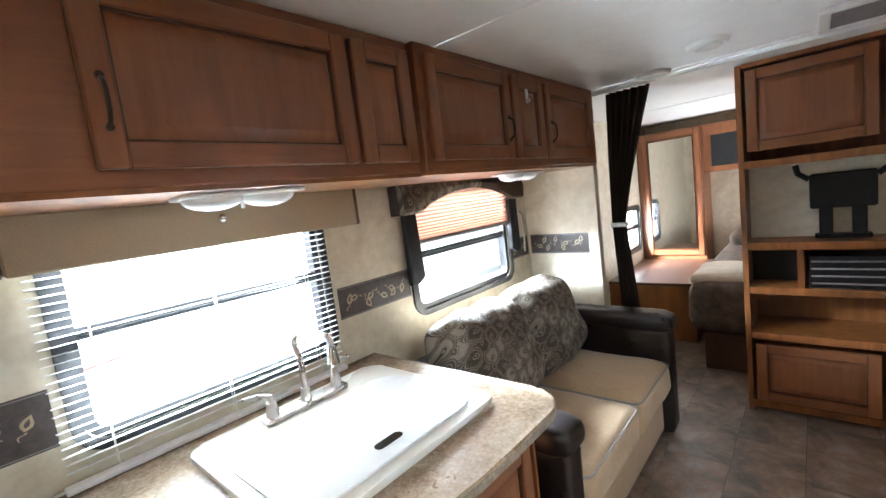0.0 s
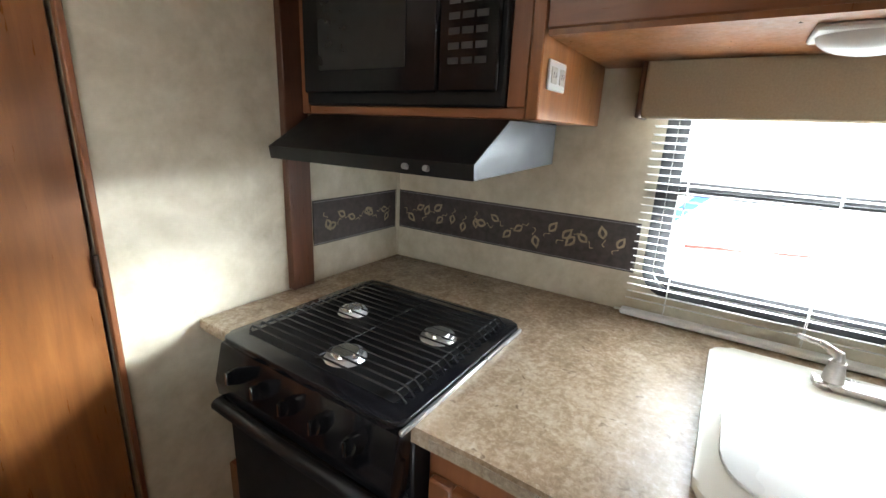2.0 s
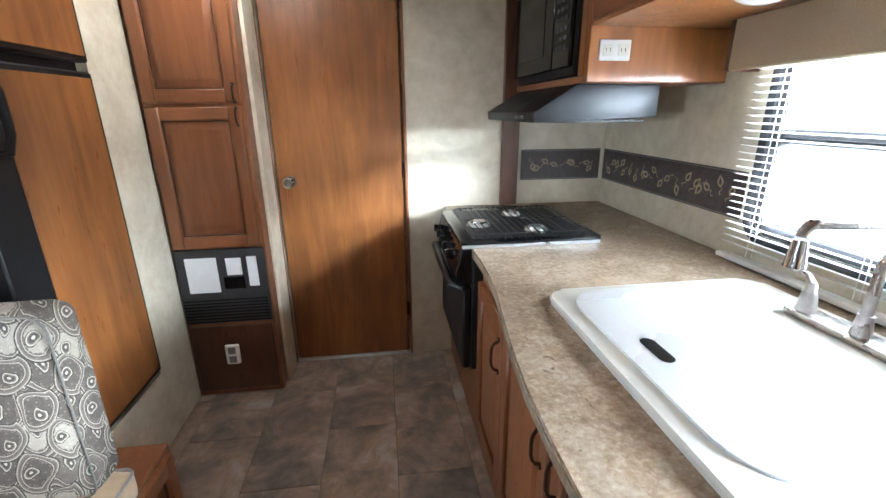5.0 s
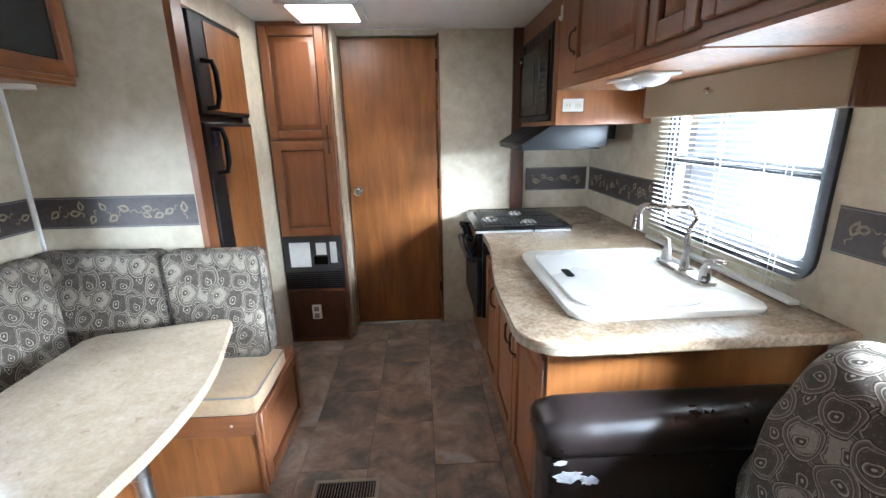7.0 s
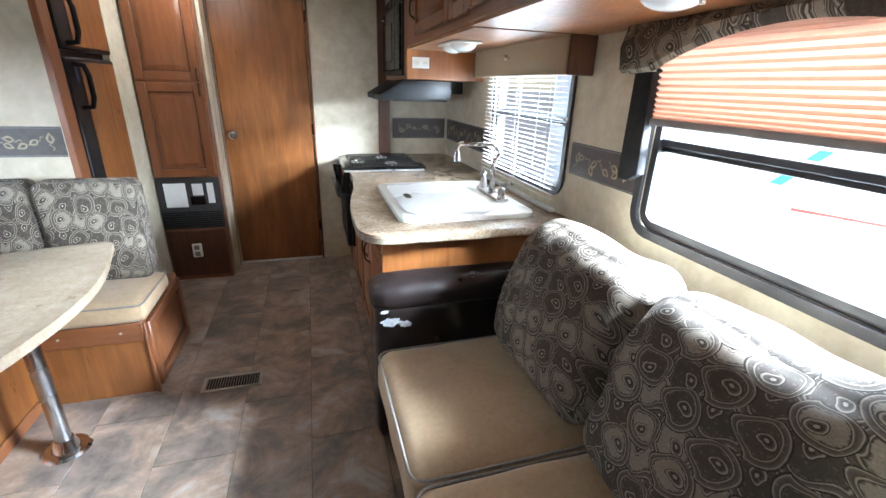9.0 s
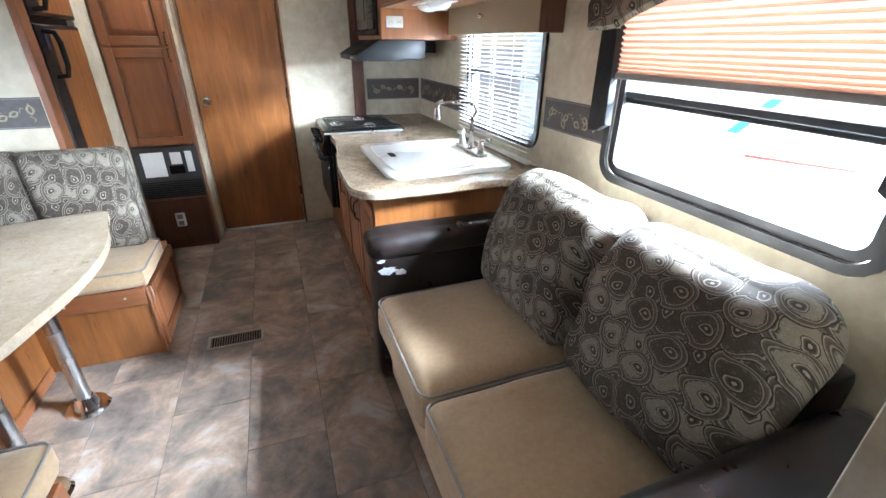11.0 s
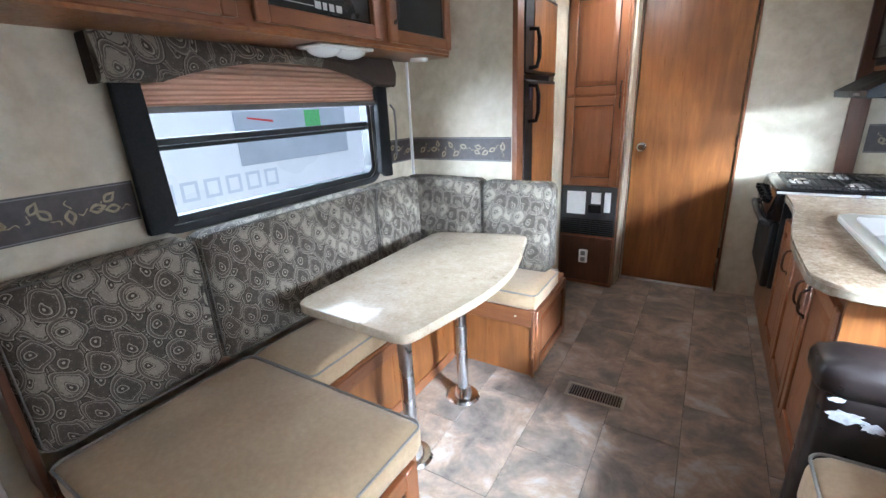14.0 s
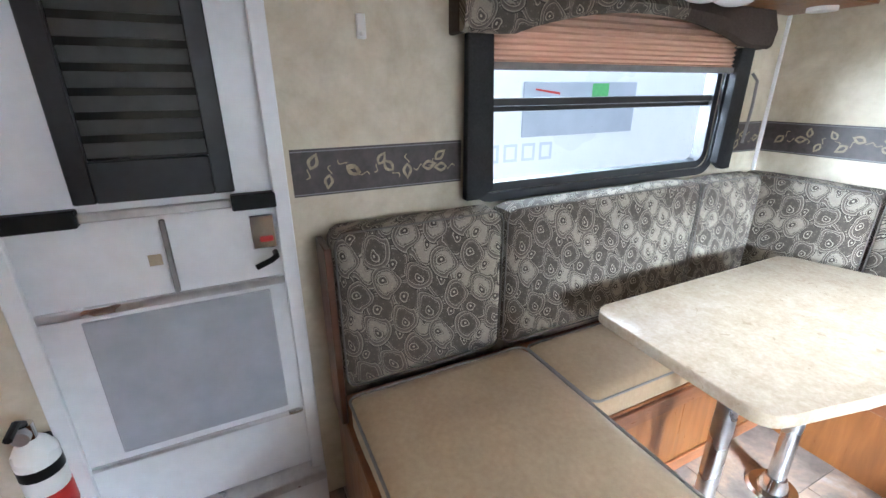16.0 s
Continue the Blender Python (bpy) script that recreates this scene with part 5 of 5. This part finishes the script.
fpart("frame", [(4.435, 4.476, 0.12, 2.05, 0.0, 0.02)], DOORWHITE, ed)
fpart("frame", [(5.039, 5.08, 0.12, 2.05, 0.0, 0.02)], DOORWHITE, ed)
fpart("frame", [(4.4765, 5.0385, 2.01, 2.05, 0.0, 0.02)], DOORWHITE, ed)
fpart("leaf", [(4.4655, 5.0495, 0.16, 2.018, -0.045, -0.01)], DOORWHITE, ed)
fpart("lower_panel", [(4.52, 4.96, 0.42, 0.835, -0.0095, -0.006)], DOORGREY, ed, "grey metallic lower panel")
fpart("rail", [(4.475, 5.04, 0.85, 0.875, -0.0095, 0.004)], ALU, ed)
fpart("rail", [(4.475, 5.04, 0.385, 0.4, -0.0095, 0.004)], ALU, ed)
fpart("grab_rail", [(4.58, 4.9, 1.09, 1.112, 0.0, 0.018)], ALU, ed, "aluminium grab rail")
fpart("rail_end", [(4.47, 4.579, 1.08, 1.122, -0.0095, 0.022)], BLACKM, ed)
fpart("rail_end", [(4.901, 5.045, 1.08, 1.122, -0.0095, 0.022)], BLACKM, ed)
fpart("screen_slide", [(4.735, 4.748, 0.877, 1.075, -0.0095, 0.004)], GREYP, ed)
fpart("window_frame", [(4.565, 4.61, 1.13, 1.86, -0.0095, 0.012)], FRAMEB, ed, "black window frame")
fpart("window_frame", [(4.855, 4.9, 1.13, 1.86, -0.0095, 0.012)], FRAMEB, ed)
fpart("window_frame", [(4.61, 4.855, 1.13, 1.225, -0.0095, 0.012)], FRAMEB, ed)
fpart("window_frame", [(4.61, 4.855, 1.78, 1.86, -0.0095, 0.012)], FRAMEB, ed)
sh = fpart("shade", [(4.6105, 4.8545, 1.2255, 1.7795, -0.0095, -0.004)], BLACKG, ed, "dark shaded glass", 0.001)
SLATD = plain("dim_shade_slat", (0.04, 0.04, 0.036), 0.6)
for k in range(11):
    fpart("shade_slat", [(4.612, 4.853, 1.232 + 0.05 * k, 1.265 + 0.05 * k, -0.0038, -0.001)], SLATD, sh, "", 0.001)
fpart("lock_plate", [(4.482, 4.545, 0.965, 1.06, -0.0095, 0.01)], CHROME, ed, "chrome lock plate")
fpart("lock_tab", [(4.49, 4.525, 0.985, 1.0, 0.0105, 0.016)], RED, ed, "red lock tab")
fpart("stain", [(4.76, 4.79, 0.955, 0.985, -0.0098, -0.0092)], TAN, ed, "yellowed adhesive mark", 0.0002)
bm = bmesh.new()
tube(bm, [f(4.49, 0.945, -0.008), f(4.49, 0.945, 0.03), f(4.505, 0.94, 0.042), f(4.545, 0.925, 0.042)], 0.008, 10)
part("lever", bm, BLACKM, ed, "black door lever")
fpart("threshold", [(4.435, 5.08, 0.12, 0.158, -0.05, 0.05)], ALU, ed)
fpart("riser", [(4.435, 5.08, 0.0, 0.119, -0.05, 0.03)], DOORWHITE, ed, "pale step riser")
fe = thing("fire_extinguisher", (2.01, 5.1, 0.3), "white and red fire extinguisher on the wall by the door", "fire extinguisher")
part("cylinder", tube(bmesh.new(), [(2.01, 5.1, 0.3), (2.01, 5.1, 0.305), (2.01, 5.1, 0.56), (2.01, 5.1, 0.585), (2.01, 5.1, 0.6)], [0.04, 0.045, 0.045, 0.032, 0.018], 20), WHITE, fe)
part("label_band", cyl(bmesh.new(), (2.01, 5.1, 0.38), (2.01, 5.1, 0.45), 0.0456, 20), RED, fe, "red label band")
part("foot_band", cyl(bmesh.new(), (2.01, 5.1, 0.5), (2.01, 5.1, 0.53), 0.0456, 20), BLACKM, fe, "black strap")
part("valve", cyl(bmesh.new(), (2.01, 5.1, 0.6), (2.01, 5.1, 0.64), 0.018, 12), CHROME, fe)
part("gauge", cyl(bmesh.new(), (1.975, 5.1, 0.622), (1.992, 5.1, 0.622), 0.018, 14), ALU, fe)
part("lever", tube(bmesh.new(), [(2.01, 5.1, 0.64), (1.985, 5.1, 0.66), (1.935, 5.1, 0.655)], 0.009, 8), BLACKM, fe)
part("bracket", boxes((2.0, XE - 0.001, 5.085, 5.125, 0.36, 0.56), bev=0.003), BLACKM, fe)

# ---------------- ceiling fittings, floor grille ----------------
cl = thing("ceiling_light", (0.95, 1.55, H), "rectangular glowing ceiling light by the bathroom door", "light fixture")
part("frame", boxes((0.72, 1.14, 1.32, 1.36, H - 0.03, H - 0.001), (0.72, 1.14, 1.72, 1.76, H - 0.03, H - 0.001), (0.72, 0.76, 1.3605, 1.7195, H - 0.03, H - 0.001), (1.10, 1.14, 1.3605, 1.7195, H - 0.03, H - 0.001), bev=0.003), WHITE, cl)
part("diffuser", boxes((0.7605, 1.0995, 1.3605, 1.7195, H - 0.02, H - 0.002)), SKYLIGHT, cl, "bright frosted diffuser")
for x, y in ((0.42, 4.3), (0.1, 4.65)):
    sp = thing("ceiling_speaker", (x, y, H), "flat round white ceiling fitting", "light fixture")
    bm = bmesh.new()
    cyl(bm, (x, y, H - 0.02), (x, y, H - 0.001), 0.08, 24, 0.09)
    part("ring", bm, WHITE, sp)
    bm = bmesh.new()
    cyl(bm, (x, y, H - 0.026), (x, y, H - 0.0205), 0.055, 20, 0.06)
    part("lens", bm, LENS, sp)
vt = thing("ceiling_vent", (1.0, 4.4, H), "white ceiling vent frame with grey insert", "vent")
part("frame", boxes((0.8, 1.2, 4.3, 4.34, H - 0.02, H - 0.001), (0.8, 1.2, 4.66, 4.7, H - 0.02, H - 0.001), (0.8, 0.84, 4.3405, 4.6595, H - 0.02, H - 0.001), (1.16, 1.2, 4.3405, 4.6595, H - 0.02, H - 0.001), bev=0.003), WHITE, vt)
part("insert", boxes((0.8405, 1.1595, 4.3405, 4.6595, H - 0.012, H - 0.001)), GREYP, vt)
fg = thing("floor_register", (0.8, 2.68, 0), "brown metal floor heating register", "vent")
gx0, gx1, gy0, gy1 = 0.655, 0.935, 2.61, 2.73
part("frame", boxes((gx0, gx1, gy0, gy0 + 0.015, 0, 0.006), (gx0, gx1, gy1 - 0.015, gy1, 0, 0.006), (gx0, gx0 + 0.015, gy0 + 0.0155, gy1 - 0.0155, 0, 0.006), (gx1 - 0.015, gx1, gy0 + 0.0155, gy1 - 0.0155, 0, 0.006), bev=0.001), plain("brown_metal", (0.3, 0.26, 0.21), 0.45), fg)
# Flat black sheet stands for the shade in the duct below.
part("shadow_box", boxes((gx0 + 0.0155, gx1 - 0.0155, gy0 + 0.0155, gy1 - 0.0155, 0.0, 0.0015)), BLACK, fg)
sl = None
for k in range(20):
    x = gx0 + 0.022 + k * 0.0124
    if sl is None:
        sl = part("slat", boxes((x, x + 0.004, gy0 + 0.0155, gy1 - 0.0155, 0.0016, 0.005)), plain("register_slat", (0.12, 0.1, 0.085), 0.45), fg)
    else:
        o = new("slat", sl.ob.data)
        o.parent, o.location = fg.ob, (k * 0.0124, 0, 0)

# ---------------- outside ----------------
single("ground", boxes((-400, 400, -400, 400, -0.85, -0.75)), GRAVEL, "pale gravel storage lot", "ground", "structure", False)


def trailer(x0, x1, y0, y1, face, panes, emblem, graphics, label):
    """A parked white travel trailer; face: the side towards the windows."""
    t = thing("travel_trailer", ((x0 + x1) / 2, (y0 + y1) / 2, -0.75), label, "trailer", "parked trailers")
    part("body", boxes((x0, x1, y0, y1, -0.3, 2.5), bev=0.12, seg=3), BODYW, t)
    s = 1 if face == x1 else -1
    fx = FACES["+x" if s > 0 else "-x"](face)
    L = y1 - y0
    for a, b, c, e in panes:
        pw = part("window", fbox(bmesh.new(), fx, a, b, c, e, 0.001, 0.02, 0.008), BODYG, t, "grey tinted window")
        part("pane_bar", fbox(bmesh.new(), fx, a + 0.02, b - 0.02, (c + e) / 2 - 0.012, (c + e) / 2 + 0.012, 0.0205, 0.024), BODYW, pw)
    part("stripe", fbox(bmesh.new(), fx, y0 + 0.2, y1 - 0.2, 0.12, 0.2, 0.001, 0.004), BODYG, t, "", False)
    for k in range(7):
        u = emblem[0] + k * (emblem[1] - emblem[0]) / 7
        e1, st = u + (emblem[1] - emblem[0]) / 9.5, (emblem[3] - emblem[2]) * 0.16
        bm = bmesh.new()
        for q in ((u, e1, emblem[2], emblem[2] + st), (u, e1, emblem[3] - st, emblem[3]), (u, u + st, emblem[2] + st, emblem[3] - st), (e1 - st, e1, emblem[2] + st, emblem[3] - st)):
            fbox(bm, fx, *q, 0.001, 0.004)
        part("emblem", bm, PALEG, t, "pale grey outlined emblem", False)
    for mt, pts in graphics:
        bm = bmesh.new()
        bm.faces.new([bm.verts.new(fx(*p, 0.026)) for p in pts])
        part("graphic", bm, mt, t, "slanted vinyl graphic", False)
    for k in (0.45, 0.57):
        bm = bmesh.new()
        y = y0 + L * k
        cyl(bm, (face - s * 0.25, y, -0.4), (face + s * 0.005, y, -0.4), 0.35, 24)
        w_ = part("wheel", bm, TYRE, t)
        cyl_ = cyl(bmesh.new(), (face + s * 0.0055, y, -0.4), (face + s * 0.015, y, -0.4), 0.2, 20)
        part("rim", cyl_, ALU, w_)
    return t


PALEG = plain("pale_grey_vinyl", (0.56, 0.6, 0.66), 0.35, vary=0.05, scale=2)
GREENV = plain("green_vinyl", (0.1, 0.4, 0.12), 0.4)
trailer(-6.2, -3.8, -2.5, 11.5, -3.8, ((4.75, 5.15, 1.0, 1.5), (0.2, 0.9, 1.0, 1.5), (5.5, 6.1, 1.0, 1.5)), (2.65, 3.7, 0.36, 0.5),
        ((PALEG, ((2.25, 0.85), (2.5, 0.85), (3.3, 1.6), (3.05, 1.6))), (PALEG, ((1.5, 0.8), (1.62, 0.8), (1.72, 1.7), (1.6, 1.7))), (PALEG, ((2.7, 0.85), (2.78, 0.85), (3.4, 1.45), (3.32, 1.45))),
         (BODYB, ((1.74, 0.7), (1.86, 0.7), (2.2, 1.05), (2.08, 1.05))), (RED, ((2.0, 0.5), (2.9, 0.58), (2.9, 0.6), (2.0, 0.53))), (BODYG, ((3.4, 0.72), (4.1, 0.66), (4.1, 0.8), (3.45, 0.84)))),
        "parked white travel trailer with grey and blue graphics on gravel")
trailer(5.6, 8.0, -3.5, 6.5, 5.6, ((-0.85, 1.13, 0.78, 1.46), (3.2, 4.1, 0.9, 1.5)), (0.6, 2.6, 0.47, 0.7),
        ((RED, ((0.55, 1.3), (0.95, 1.36), (0.95, 1.38), (0.55, 1.33))), (GREENV, ((-0.3, 1.2), (0.0, 1.2), (0.0, 1.44), (-0.3, 1.44)))),
        "parked white travel trailer with grey windows on gravel")

# ---------------- floor tiles ----------------
TX, TY, G = 0.305, 0.61, 0.0022
tile = None
for i in range(10):
    for j in range(12):
        x = XW + i * TX
        y = YS - 0.3 * (i % 2) + j * TY
        if y + TY < YS + 0.02 or y > YN or x > XE - 0.05:
            continue
        a, b = max(y + G / 2, YS - 0.02), min(y + TY - G / 2, YN)
        full = b - a > TY - 2 * G
        if full and tile is not None:
            o = new("floor_tile", tile[0].data)
            o.parent, o.location = floor.ob, (x - tile[1], a - tile[2], 0)
            continue
        bm = boxes((x + G / 2, min(x + TX, XE) - G / 2, a, b, -0.0035, 0.0), bev=0.0008)
        me = part("floor_tile", bm, SLATE, floor)
        if full and x + TX < XE and tile is None:
            tile = (me.ob, x, a)
